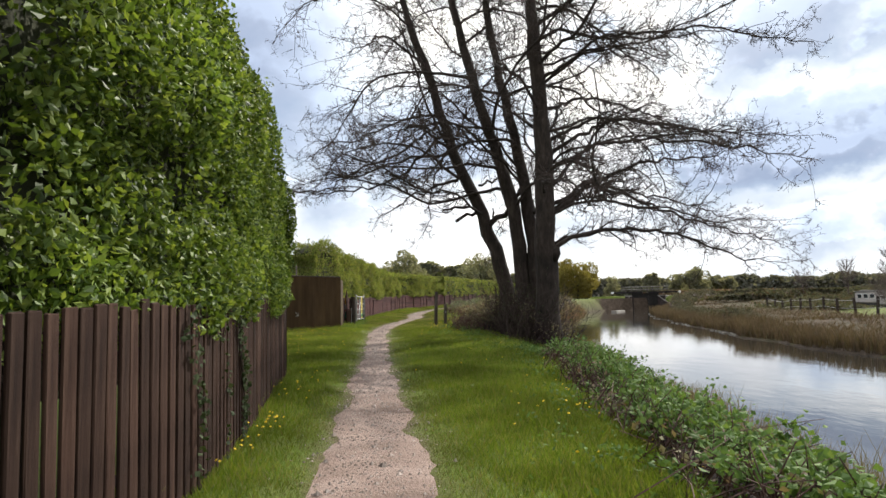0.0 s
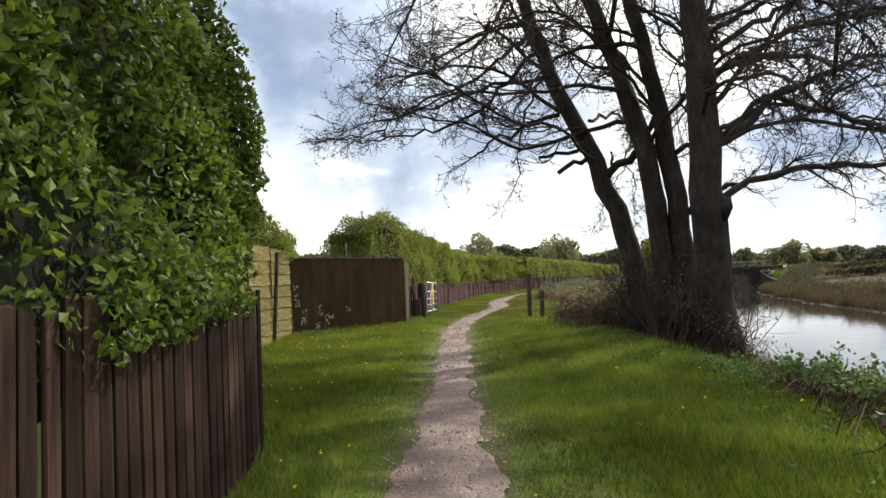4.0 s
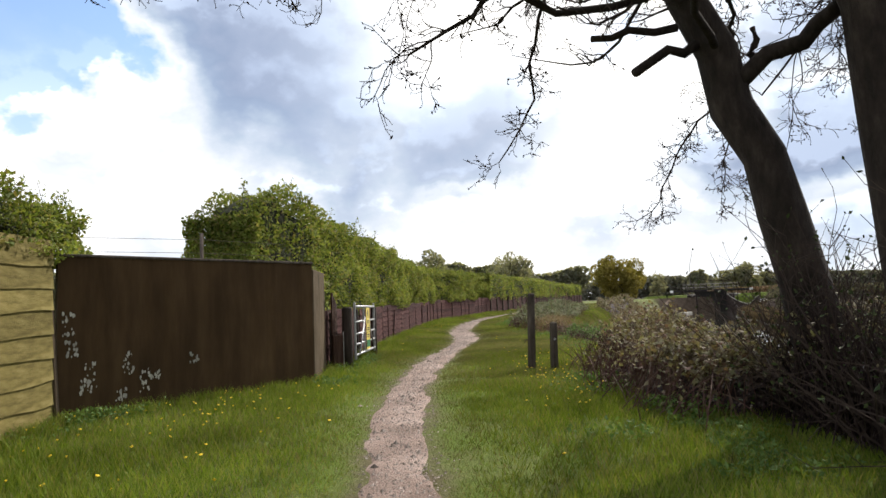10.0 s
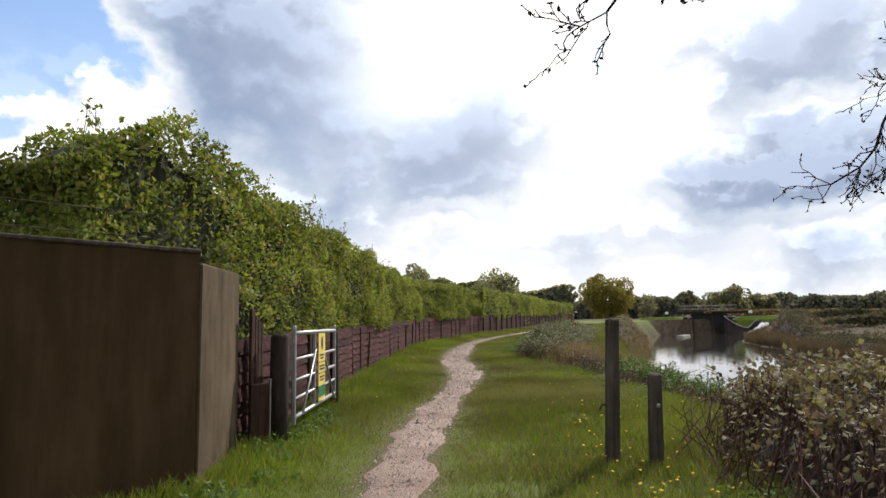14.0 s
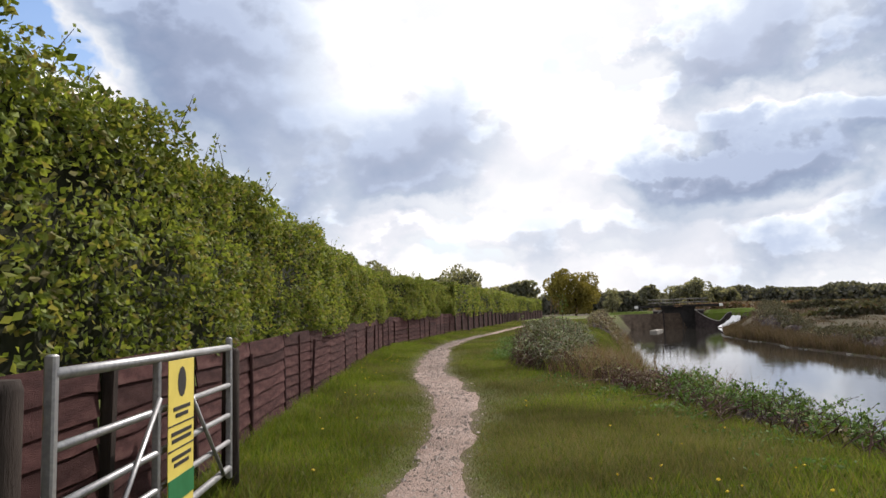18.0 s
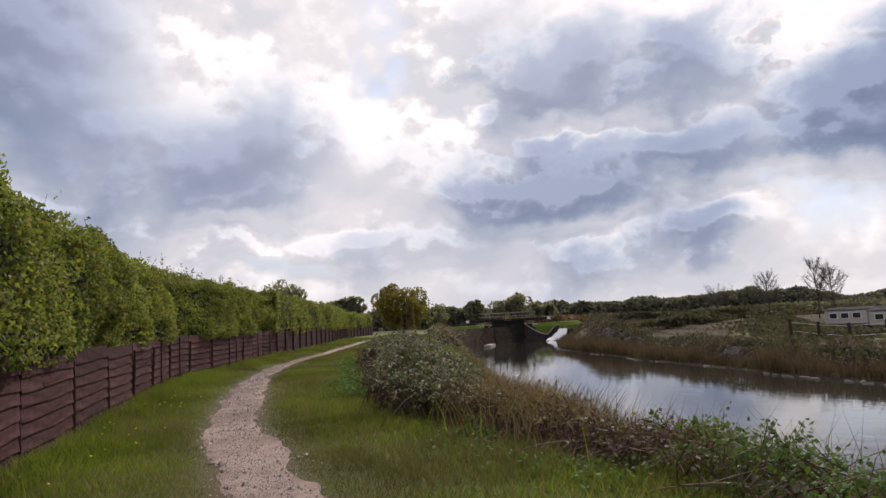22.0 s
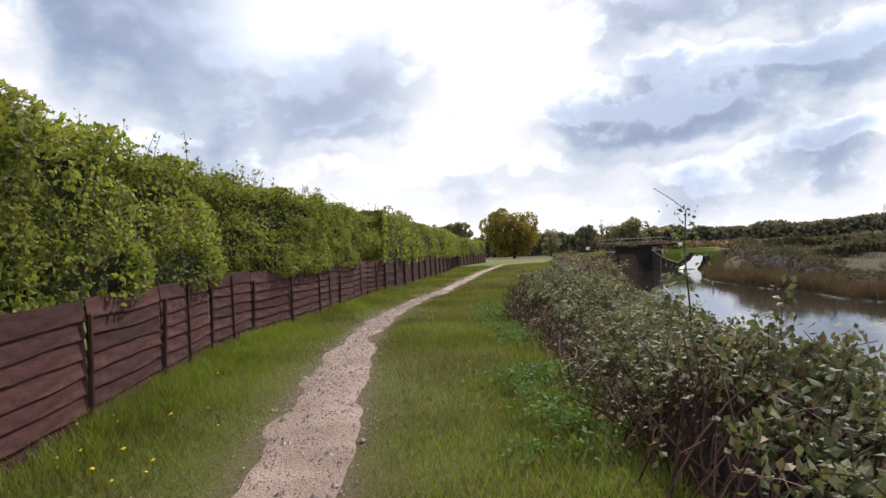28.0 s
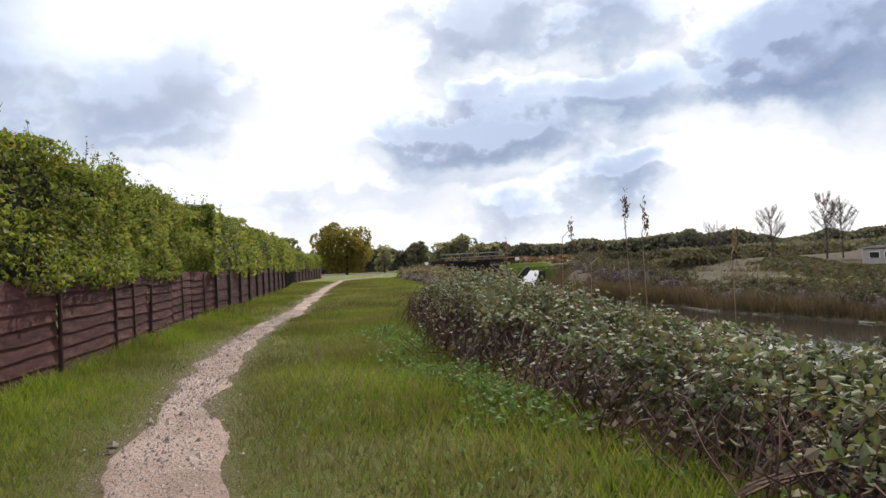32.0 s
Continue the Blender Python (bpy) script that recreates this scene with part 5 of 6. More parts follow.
# ---- brambles, nettles, reeds, grass ----
def thicket(pts_plan, widths, tops, count, leaf, mat, stem_mat, label, name, category, seed, canes=120, arch=0.5):
    """A bramble bank: arching canes with leaves in a rounded, uneven mass along a line."""
    r = np.random.default_rng(seed)
    q = np.array(pts_plan, float)
    s = np.r_[0, np.cumsum(np.hypot(*np.diff(q, axis=0).T))]
    u = s / s[-1]
    root = thing(name, (*q[0], float(height(*q[0]))), label, category)

    def foot(x, y):
        """The ground under a place; over the water's edge, that of the near bank."""
        n = near_x(y)
        return height(np.where(x > (n + far_x(y)) / 2, x, np.minimum(x, n - 0.2)), y)

    def spot(n, first=0.0, last=math.pi):
        ui = r.random(n)
        w, t = np.interp(ui, u, widths), np.interp(ui, u, tops)
        th = r.uniform(first, last, n)
        cx, cy = np.interp(ui, u, q[:, 0]), np.interp(ui, u, q[:, 1])
        rad = 1 - np.abs(r.normal(0, 0.12, n))
        x = cx + np.cos(th) * w * rad
        lump = 0.3 + 0.85 * vnoise(x, cy, 1.1, seed) + 0.45 * vnoise(x, cy, 2.9, seed + 1)
        y = cy + r.normal(0, 0.15, n)
        z = foot(x, y) + np.sin(th) ** 0.6 * t * rad * lump * (1 - 0.4 * np.clip(np.cos(th), 0, 1))
        return np.stack([x, y, z], 1), th

    p, th = spot(int(count * 0.42))
    ok = r.random(len(p)) < (0.1 + 0.9 * np.sin(th) ** 1.6) * (1 - 0.45 * smooth(2.1, 2.5, th))
    ok &= (vnoise(p[:, 0] * 1.0 + p[:, 2] * 0.7, p[:, 1], 2.6, seed + 3) + 0.5 * vnoise(p[:, 2] * 2 + p[:, 1], p[:, 0], 3.1, seed + 4) > 0.62) | (r.random(len(p)) < 0.15)
    p, th = p[ok], th[ok]
    bits, along_cane = [], []
    per = max(int(count * 0.62 / canes), 4)
    top, _ = spot(canes, 0.4, 2.25)
    for t in top:
        gx, gy = t[0] + r.normal(0, 0.35), t[1] + r.normal(0, 0.35)
        b = np.array([gx, gy, float(foot(gx, gy))])
        mid = (b + t) / 2 + [0, 0, arch * r.uniform(0.2, 0.8)]
        e = t + [r.normal(0, 0.22), r.normal(0, 0.22), r.uniform(-0.1, 0.22)]
        k = np.linspace(0, 1, 7)[:, None]
        c = (1 - k) ** 2 * b + 2 * k * (1 - k) * mid + k ** 2 * e
        bits.append(tube(c, np.linspace(0.007, 0.003, 7), 3, False))
        k = r.uniform(0.7, 1.0, (per, 1))
        along_cane.append((1 - k) ** 2 * b + 2 * k * (1 - k) * mid + k ** 2 * e + r.normal(0, leaf * 0.7, (per, 3)))
    # bare old canes on the side towards the path
    for t in spot(canes // 2, 2.1, 3.0)[0]:
        b = np.array([t[0] + r.normal(0, 0.12), t[1] + r.normal(0, 0.12), 0.0])
        b[2] = float(foot(b[0], b[1]))
        e = t + [r.normal(0.05, 0.15), r.normal(0, 0.2), r.uniform(0.0, 0.2)]
        bits.append(tube([b, (b + e) / 2 + r.normal(0, 0.06, 3), e], [0.008, 0.006, 0.004], 3, False))
    p2 = np.vstack(along_cane)
    part("cane_tangle", solid("cane_tangle", *joined(bits), stem_mat), root, kind="stuff")
    face = np.stack([0.6 * np.cos(th), 0 * th, np.sin(th) + 1.6], 1)
    low_leaf = r.random(len(p)) > np.sin(th) ** 3
    face2 = np.tile([0.0, -0.3, 1.5], (len(p2), 1))
    part("leaves", solid("leaves", *leaves(np.vstack([p[~low_leaf], p2]), leaf, 0.7, 0.1, 0.75, seed, np.vstack([face[~low_leaf], face2])), mat), root)
    part("old_leaves", solid("old_leaves", *leaves(p[low_leaf], leaf, 0.7, 0.1, 0.75, seed + 5, face[low_leaf]), M_BRAMBLE_RED), root, "reddish old leaves", kind="stuff")
    # dead canes as one shell, near-black colour standing for shade under the leaves
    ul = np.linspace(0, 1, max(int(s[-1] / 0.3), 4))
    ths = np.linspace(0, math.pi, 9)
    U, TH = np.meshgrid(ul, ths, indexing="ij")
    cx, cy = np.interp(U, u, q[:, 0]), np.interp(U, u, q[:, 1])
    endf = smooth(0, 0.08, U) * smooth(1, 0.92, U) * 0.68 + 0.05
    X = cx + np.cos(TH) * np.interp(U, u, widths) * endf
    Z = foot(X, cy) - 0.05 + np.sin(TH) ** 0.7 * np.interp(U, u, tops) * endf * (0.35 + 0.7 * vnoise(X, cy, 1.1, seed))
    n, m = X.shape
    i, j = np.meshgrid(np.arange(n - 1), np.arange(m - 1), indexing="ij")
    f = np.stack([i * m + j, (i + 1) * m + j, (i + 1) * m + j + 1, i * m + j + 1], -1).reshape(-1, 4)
    part("shaded_dead_growth", solid("shaded_dead_growth", np.stack([X, cy, Z], -1).reshape(-1, 3), f, M_DEADCANE_SHADED, True), root, "dead tangle inside with shade in its dark colour", kind="stuff")
    return root


thicket([(1.6, 21.6), (1.9, 23.5), (2.2, 26), (2.6, 28.0), (2.9, 29.2)], [1.0, 1.55, 1.75, 1.3, 0.5], [0.6, 0.75, 0.78, 0.55, 0.3], 42000, 0.06, M_BRAMBLE_RED, M_BRAMBLE_STEM,
        "reddish bramble bank behind the timber posts", "bramble", "shrub", 41, 1100)
thicket([(1.8, 35.2), (1.7, 36.0), (1.5, 37.4), (1.25, 38.6)], [0.25, 0.4, 0.45, 0.4], [0.1, 0.16, 0.24, 0.38], 4200, 0.045, M_BRAMBLE_RED, M_BRAMBLE_STEM,
        "low straggling reddish bramble along the bank edge", "bramble", "shrub", 42, 520, 0.35)
thicket([(0.95, 38.7), (1.05, 39.6), (1.4, 41.0), (1.7, 42.6), (2.25, 44.6), (2.65, 46.8), (3.0, 49.2), (3.8, 52), (4.7, 55), (5.5, 57.5)], [0.3, 0.62, 0.85, 1.0, 1.1, 1.25, 1.25, 1.2, 1.1, 0.6],
        [0.38, 0.56, 0.62, 0.48, 0.28, 0.34, 0.58, 0.62, 0.5, 0.35],
        84000, 0.054, M_BRAMBLE, M_BRAMBLE_STEM, "dense grey-green bramble bank with arching canes beside the path", "bramble", "shrub", 43, 1900, 0.6)
thicket([(2.05, 21.7), (2.3, 21.0), (2.7, 20.0), (3.0, 17.8)], [0.5, 0.7, 0.7, 0.55], [0.7, 1.0, 1.0, 0.6], 2000, 0.045, M_BRAMBLE_RED, M_DEADCANE_SHADED,
        "dark bramble tangle growing between the alder stems", "bramble", "shrub", 48, 520, 0.6)
thicket([(7.4, 57), (9.9, 65.5), (12.9, 76), (15.6, 86), (18.6, 96)], [0.9, 1.2, 1.3, 1.3, 0.8], [0.5, 0.65, 0.75, 0.75, 0.5], 20000, 0.09, M_BRAMBLE_RED, M_BRAMBLE_STEM,
        "far bramble and dead stalks along the canal edge", "bramble", "shrub", 44, 200)
thicket([(2.5, 35.9), (2.95, 36.2), (3.3, 36.4)], [0.35, 0.5, 0.35], [0.2, 0.3, 0.25], 5200, 0.06, M_NETTLE, M_BRAMBLE_STEM,
        "round leafy green bush at the water's edge", "bush", "shrub", 45, 260, 0.3)
thicket([(2.1, 2.5), (2.3, 6), (2.5, 10), (2.7, 13), (2.8, 16)], [0.5, 0.8, 0.85, 0.7, 0.4], [0.25, 0.34, 0.38, 0.32, 0.25], 32000, 0.06, M_NETTLE, M_BRAMBLE_STEM,
        "rank bed of nettles and dead stalks on the canal bank", "nettle_bed", "weeds", 46, 900, 0.15)
thicket([(2.9, 27.5), (2.6, 30), (2.15, 32.4), (1.95, 34.8)], [0.4, 0.6, 0.65, 0.5], [0.16, 0.2, 0.2, 0.2], 12000, 0.045, M_NETTLE, M_BRAMBLE_STEM,
        "low straggling weeds and dead stalks down the bank", "weed_bank", "weeds", 47, 420, 0.12)
for k, (line, w, h) in enumerate((([(19.5, 52), (21.5, 60), (23.6, 68)], 1.6, 0.85), ([(24.6, 70), (27.4, 78), (30.5, 86)], 1.8, 1.2), ([(31.5, 87), (36, 95), (41, 102)], 2.0, 1.4), ([(18.0, 40), (18.6, 46), (19.6, 51)], 1.3, 0.5))):
    thicket(line, [w * 0.6, w, w * 0.6], [h * 0.7, h, h * 0.7], 15000, 0.09, M_FARBRUSH, M_BRAMBLE_STEM, "hummocks of grey-green brush on the far bank", "brush_hummock", "shrub", 120 + k, 260, 0.4)


def blades(x, y, z, hgt, wid, lean, mat, name, label, category, seed, kind="stuff", segs=2):
    """Upright blades: tapered strips that lean and bend over."""
    r = np.random.default_rng(seed)
    n = len(x)
    az, bz = r.uniform(0, 2 * math.pi, n), r.uniform(0, 2 * math.pi, n)
    lx, ly = np.cos(az) * lean * hgt, np.sin(az) * lean * hgt
    wx, wy = np.cos(bz) * wid / 2, np.sin(bz) * wid / 2
    b = np.stack([x, y, z], 1)
    w = np.stack([wx, wy, 0 * wx], 1)
    if segs == 1:
        tip = b + np.stack([lx, ly, hgt], 1)
        v = np.stack([b - w, b + w, tip], 1).reshape(-1, 3)
        f = np.arange(3 * n).reshape(-1, 3)
    else:
        mid = b + np.stack([lx * 0.35, ly * 0.35, hgt * 0.6], 1)
        tip = b + np.stack([lx, ly, hgt], 1)
        v = np.stack([b - w, b + w, mid + w * 0.7, tip, mid - w * 0.7, tip + w * 0.12], 1).reshape(-1, 3)
        k = np.arange(n)[:, None] * 6
        f = np.vstack([k + [[0, 1, 2, 4]], k + [[4, 2, 5, 3]]])
    ob = new(name, solid(name, v, f, mat))
    return tagged(ob, label, category, kind=kind)


def make_grass():
    r = np.random.default_rng(21)
    n = 1450000
    pick = r.random(n)
    y = np.where(pick < 0.55, r.uniform(1.5, 34, n), np.where(pick < 0.9, r.uniform(30, 57, n), r.uniform(56, 92, n)))
    lo = np.interp(y, [0, 11.4, 15.2, 22.6, 25.6, 31, 45, 48, 51.2, 60, 77, 97], [-2.0, -2.95, -5.0, -6.1, -3.75, -3.7, -3.05, -2.7, -1.85, 0.6, 5.3, 9.7])
    hi = near_x(y) - 0.3
    x = lo + (hi - lo) * r.random(n)
    off = np.abs(x - path_x(y)) - path_half(y)
    dens = smooth(-0.05, 0.2, off) * (0.55 + 0.45 * smooth(0.3, 0.55, vnoise(x, y, 1.8, 31)))
    dens *= 1 - 0.5 * smooth(0.66, 0.78, vnoise(x, y, 0.9, 33)) * smooth(1.6, 0.4, off)
    edge = smooth(0.35, 0.05, x - lo)
    keep = r.random(n) < np.clip(dens + edge, 0, 1) 
    x, y, off, edge, hi = x[keep], y[keep], off[keep], edge[keep], hi[keep]
    tall = vnoise(x, y, 1.3, 35)
    verge = smooth(0.9, 2.2, off)
    h = 0.028 + 0.034 * smooth(0.0, 0.6, off) + 0.05 * tall * smooth(0.5, 1.4, off) + 0.10 * edge * tall + 0.09 * smooth(1.6, 0.4, hi - x) * tall
    h *= r.uniform(0.6, 1.35, len(x))
    outer = x > path_x(y)
    dull = r.random(len(x)) < np.clip(0.04 + np.where(outer, 0.6, 0.35) * smooth(0.55, 0.05, off) + np.where(outer, 0.45, 0.15) * smooth(22, 31, y) + 0.5 * smooth(0.36, 0.6, vnoise(x, y, 0.55, 37)) * smooth(14, 32, y), 0, 0.92)
    for sel, mat, lab in ((~dull, M_GRASS, "bright spring grass, trodden short near the path"), (dull, M_GRASS_DULL, "dull olive grass worn by walkers")):
        xx, yy, hh = x[sel], y[sel], h[sel]
        blades(xx, yy, height(xx, yy) - 0.006, hh, np.clip(hh * 0.13, 0.006, 0.012) * np.where(yy > 56, 3.0, 1.0), 0.55, mat, "grass", lab, "grass", 22, segs=1)
    # taller tufts
    k = 900
    ty = r.uniform(2, 58, k)
    lo = np.interp(ty, [0, 11.4, 15.2, 22.6, 25.6, 31, 45, 48, 51.2, 60], [-2.0, -2.95, -5.0, -6.1, -3.75, -3.7, -3.05, -2.7, -1.85, 0.6])
    hi = near_x(ty) - 0.5
    tx = np.where(r.random(k) < 0.55, lo + np.abs(r.normal(0.1, 0.25, k)), hi - np.abs(r.normal(0, 1.2, k)))
    ok = np.abs(tx - path_x(ty)) > 0.9
    tx, ty = np.repeat(tx[ok], 42), np.repeat(ty[ok], 42)
    tx, ty = tx + r.normal(0, 0.07, len(tx)), ty + r.normal(0, 0.07, len(ty))
    h = r.uniform(0.08, 0.24, len(tx))
    blades(tx, ty, height(tx, ty) - 0.01, h, 0.007, 0.6, M_GRASS, "grass_tufts", "taller tufts of fresh grass along fence and bank", "grass", 23)


make_grass()


def make_reeds():
    r = np.random.default_rng(24)

    def belt(y0, y1, n, h0, h1, mat, inner, name, label, seed, patch=0.0, width=0.009):
        y = r.uniform(y0, y1, n)
        x = near_x(y) + r.normal(inner, 0.28, n)
        if patch:
            ok = vnoise(x * 0.3, y, 0.8, seed) > patch
            x, y = x[ok], y[ok]
        z = np.maximum(height(x, y), WATER_Z - 0.1)
        h = r.uniform(h0, h1, len(x)) * (0.6 + 0.8 * vnoise(x, y, 0.7, seed + 1))
        blades(x, y, z - 0.02, h, width, 0.28, mat, name, label, "reeds", seed)

    belt(1.5, 19, 9000, 0.2, 0.55, M_REED, -0.3, "reeds", "pale dead reeds and fresh blades at the water's edge", 51)
    belt(2.5, 19, 9000, 0.12, 0.34, M_GRASS, -1.0, "bank_grass", "rank green grass on the bank", 52)
    belt(22, 35, 7000, 0.25, 0.7, M_REED, -0.3, "reeds", "thin reeds at the canal edge", 53, 0.35)
    belt(35, 43, 3000, 0.2, 0.5, M_REED_RED, -0.4, "reeds", "reddish dead reeds and sedge on the bank edge", 54, 0.2)
    belt(43, 60, 4000, 0.3, 0.8, M_REED, 0.0, "reeds", "reeds standing in the canal edge", 55, 0.3)
    belt(60, 100, 4000, 0.3, 0.9, M_REED_RED, -0.2, "reeds", "far dead reeds by the water", 56, 0.3, 0.03)
    for cx, cy, sx, sy, n, h0, h1, lab in ((1.75, 37.4, 0.4, 0.7, 1900, 0.25, 0.6, "clump of reddish reeds below the brambles"), (2.9, 35.4, 0.35, 0.5, 420, 0.3, 0.6, "sparse broken reeds at the water"), (2.3, 39.2, 0.35, 1.0, 1700, 0.25, 0.6, "reeds leaning out of the bank")):
        x, y = r.normal(cx, sx, n), r.normal(cy, sy, n)
        z = np.maximum(height(x, y), WATER_Z - 0.1)
        blades(x, y, z - 0.02, r.uniform(h0, h1, n), 0.01, 0.5, M_REED_RED, "reeds", lab, "reeds", int(cy * 10))
    x, y = r.normal(1.9, 0.5, 1300), r.normal(37.9, 0.7, 1300)
    blades(x, y, height(x, y) - 0.02, r.uniform(0.2, 0.5, 1300), 0.009, 0.45, M_GRASS, "bank_grass", "fresh green sedge among the dead reeds", "grass", 381)
    # far bank
    y = r.uniform(10, 112, 26000)
    x = far_x(y) + np.abs(r.normal(0.15, 0.8, len(y)))
    h = r.uniform(0.3, 0.8, len(x)) * (0.35 + 1.1 * vnoise(x, y, 0.5, 61))
    blades(x, y, height(x, y) - 0.03, h, 0.03, 0.35, M_STRAW, "reeds", "dead reeds and rushes along the far bank", "reeds", 62)
    y = r.uniform(8, 118, 42000)
    x = far_x(y) + 1.0 + np.abs(r.normal(0, 9, len(y)))
    ok = ~((x > far_x(y) + 10) & (y < 76)) & (vnoise(x, y, 0.35, 65) > 0.35)
    x, y = x[ok], y[ok]
    h = r.uniform(0.15, 0.45, len(x)) * (0.4 + vnoise(x, y, 0.4, 63))
    blades(x, y, height(x, y) - 0.03, h, 0.05, 1.1, M_STRAW, "rough_grass", "tussocky straw-coloured grass of the far bank", "grass", 64)
    # reed heads and tall stalks that stand before the sky
    for k, (x, y, h, nod) in enumerate(((2.7, 47.0, 1.85, 0.06), (2.78, 46.9, 1.7, 0.1), (3.2, 48.8, 1.75, 0.2), (3.4, 50.5, 1.5, 0.08), (3.0, 48.0, 1.35, 0.2), (3.35, 46.5, 1.4, 0.12), (4.35, 42.4, 1.45, 0.08), (4.5, 42.7, 1.1, 0.05), (4.7, 43.5, 1.2, 0.1))):
        h *= 0.82
        z = max(float(height(x, y)), WATER_Z - 0.1)
        s = thing("reed_stalk", (x, y, z), "tall dead reed stalk with a drooping seed head", "reed", "tall reed stalks")
        pts = [(0, 0, 0), (0.02, 0, h * 0.5), (nod * 0.3, 0.02, h * 0.9), (nod, 0.05, h * 0.97)]
        part("stalk", solid("stalk", *tube(pts, [0.006, 0.005, 0.004, 0.003], 5), M_REED_RED), s, at=pose(0, 0, 0))
        c = np.array(pts[-1]) + r.normal(0, 1, (60, 3)) * [0.013, 0.013, 0.07]
        part("seed_head", solid("seed_head", *leaves(c, 0.045, 1, 2.0, 0.3, k), M_REED_RED), s, kind="stuff", at=pose(0, 0, 0))


make_reeds()


def dandelions():
    r = np.random.default_rng(27)
    spots = []
    for cx, cy, sx, sy, n in ((-1.75, 6.2, 0.12, 0.8, 26), (-2.1, 9.5, 0.25, 1.0, 18), (-3.4, 14, 0.7, 2.2, 26), (-4.6, 19.5, 0.7, 2.0, 50), (-4.4, 23.3, 0.6, 1.0, 40), (0.0, 25.5, 0.4, 1.6, 60), (0.5, 28.2, 0.5, 1.2, 14),
                              (1.4, 7.0, 0.5, 1.6, 22), (-2.9, 36, 0.3, 4, 14), (-2.6, 42, 0.3, 3, 14), (0.2, 32, 0.6, 2, 6), (0.6, 14, 0.8, 3, 12)):
        spots += [(cx + r.normal(0, sx), cy + r.normal(0, sy)) for _ in range(int(n * 1.5))]
    bits, stems = [], []
    for x, y in spots:
        if abs(x - float(path_x(y))) < 0.5:
            continue
        z = float(height(x, y))
        h = r.uniform(0.05, 0.14)
        s = r.uniform(0.01, 0.018)
        tx, ty = r.normal(0, 0.25, 2)
        a = np.arange(8) * math.pi / 4
        c = np.array([x, y, z + h])
        ring = c + np.stack([np.cos(a) * s, np.sin(a) * s, 0.004 + tx * np.cos(a) * s + ty * np.sin(a) * s], 1)
        v = np.vstack([ring, [c + [0, 0, 0.012]], [c - [0, 0, 0.008]]])
        f = [(i, (i + 1) % 8, (i + 2) % 8, 8) for i in range(0, 8, 2)] + [((i + 2) % 8, (i + 1) % 8, i, 9) for i in range(0, 8, 2)]
        bits.append((v, f))
        stems.append(tube([(x, y, z), (x, y, z + h)], 0.002, 3, False))
    ob = new("dandelions", solid("dandelions", *joined(bits), M_DANDELION))
    tagged(ob, "yellow dandelion heads scattered in the grass", "flowers", kind="stuff")
    part("stems", solid("stems", *joined(stems), M_GRASS), ob)


dandelions()


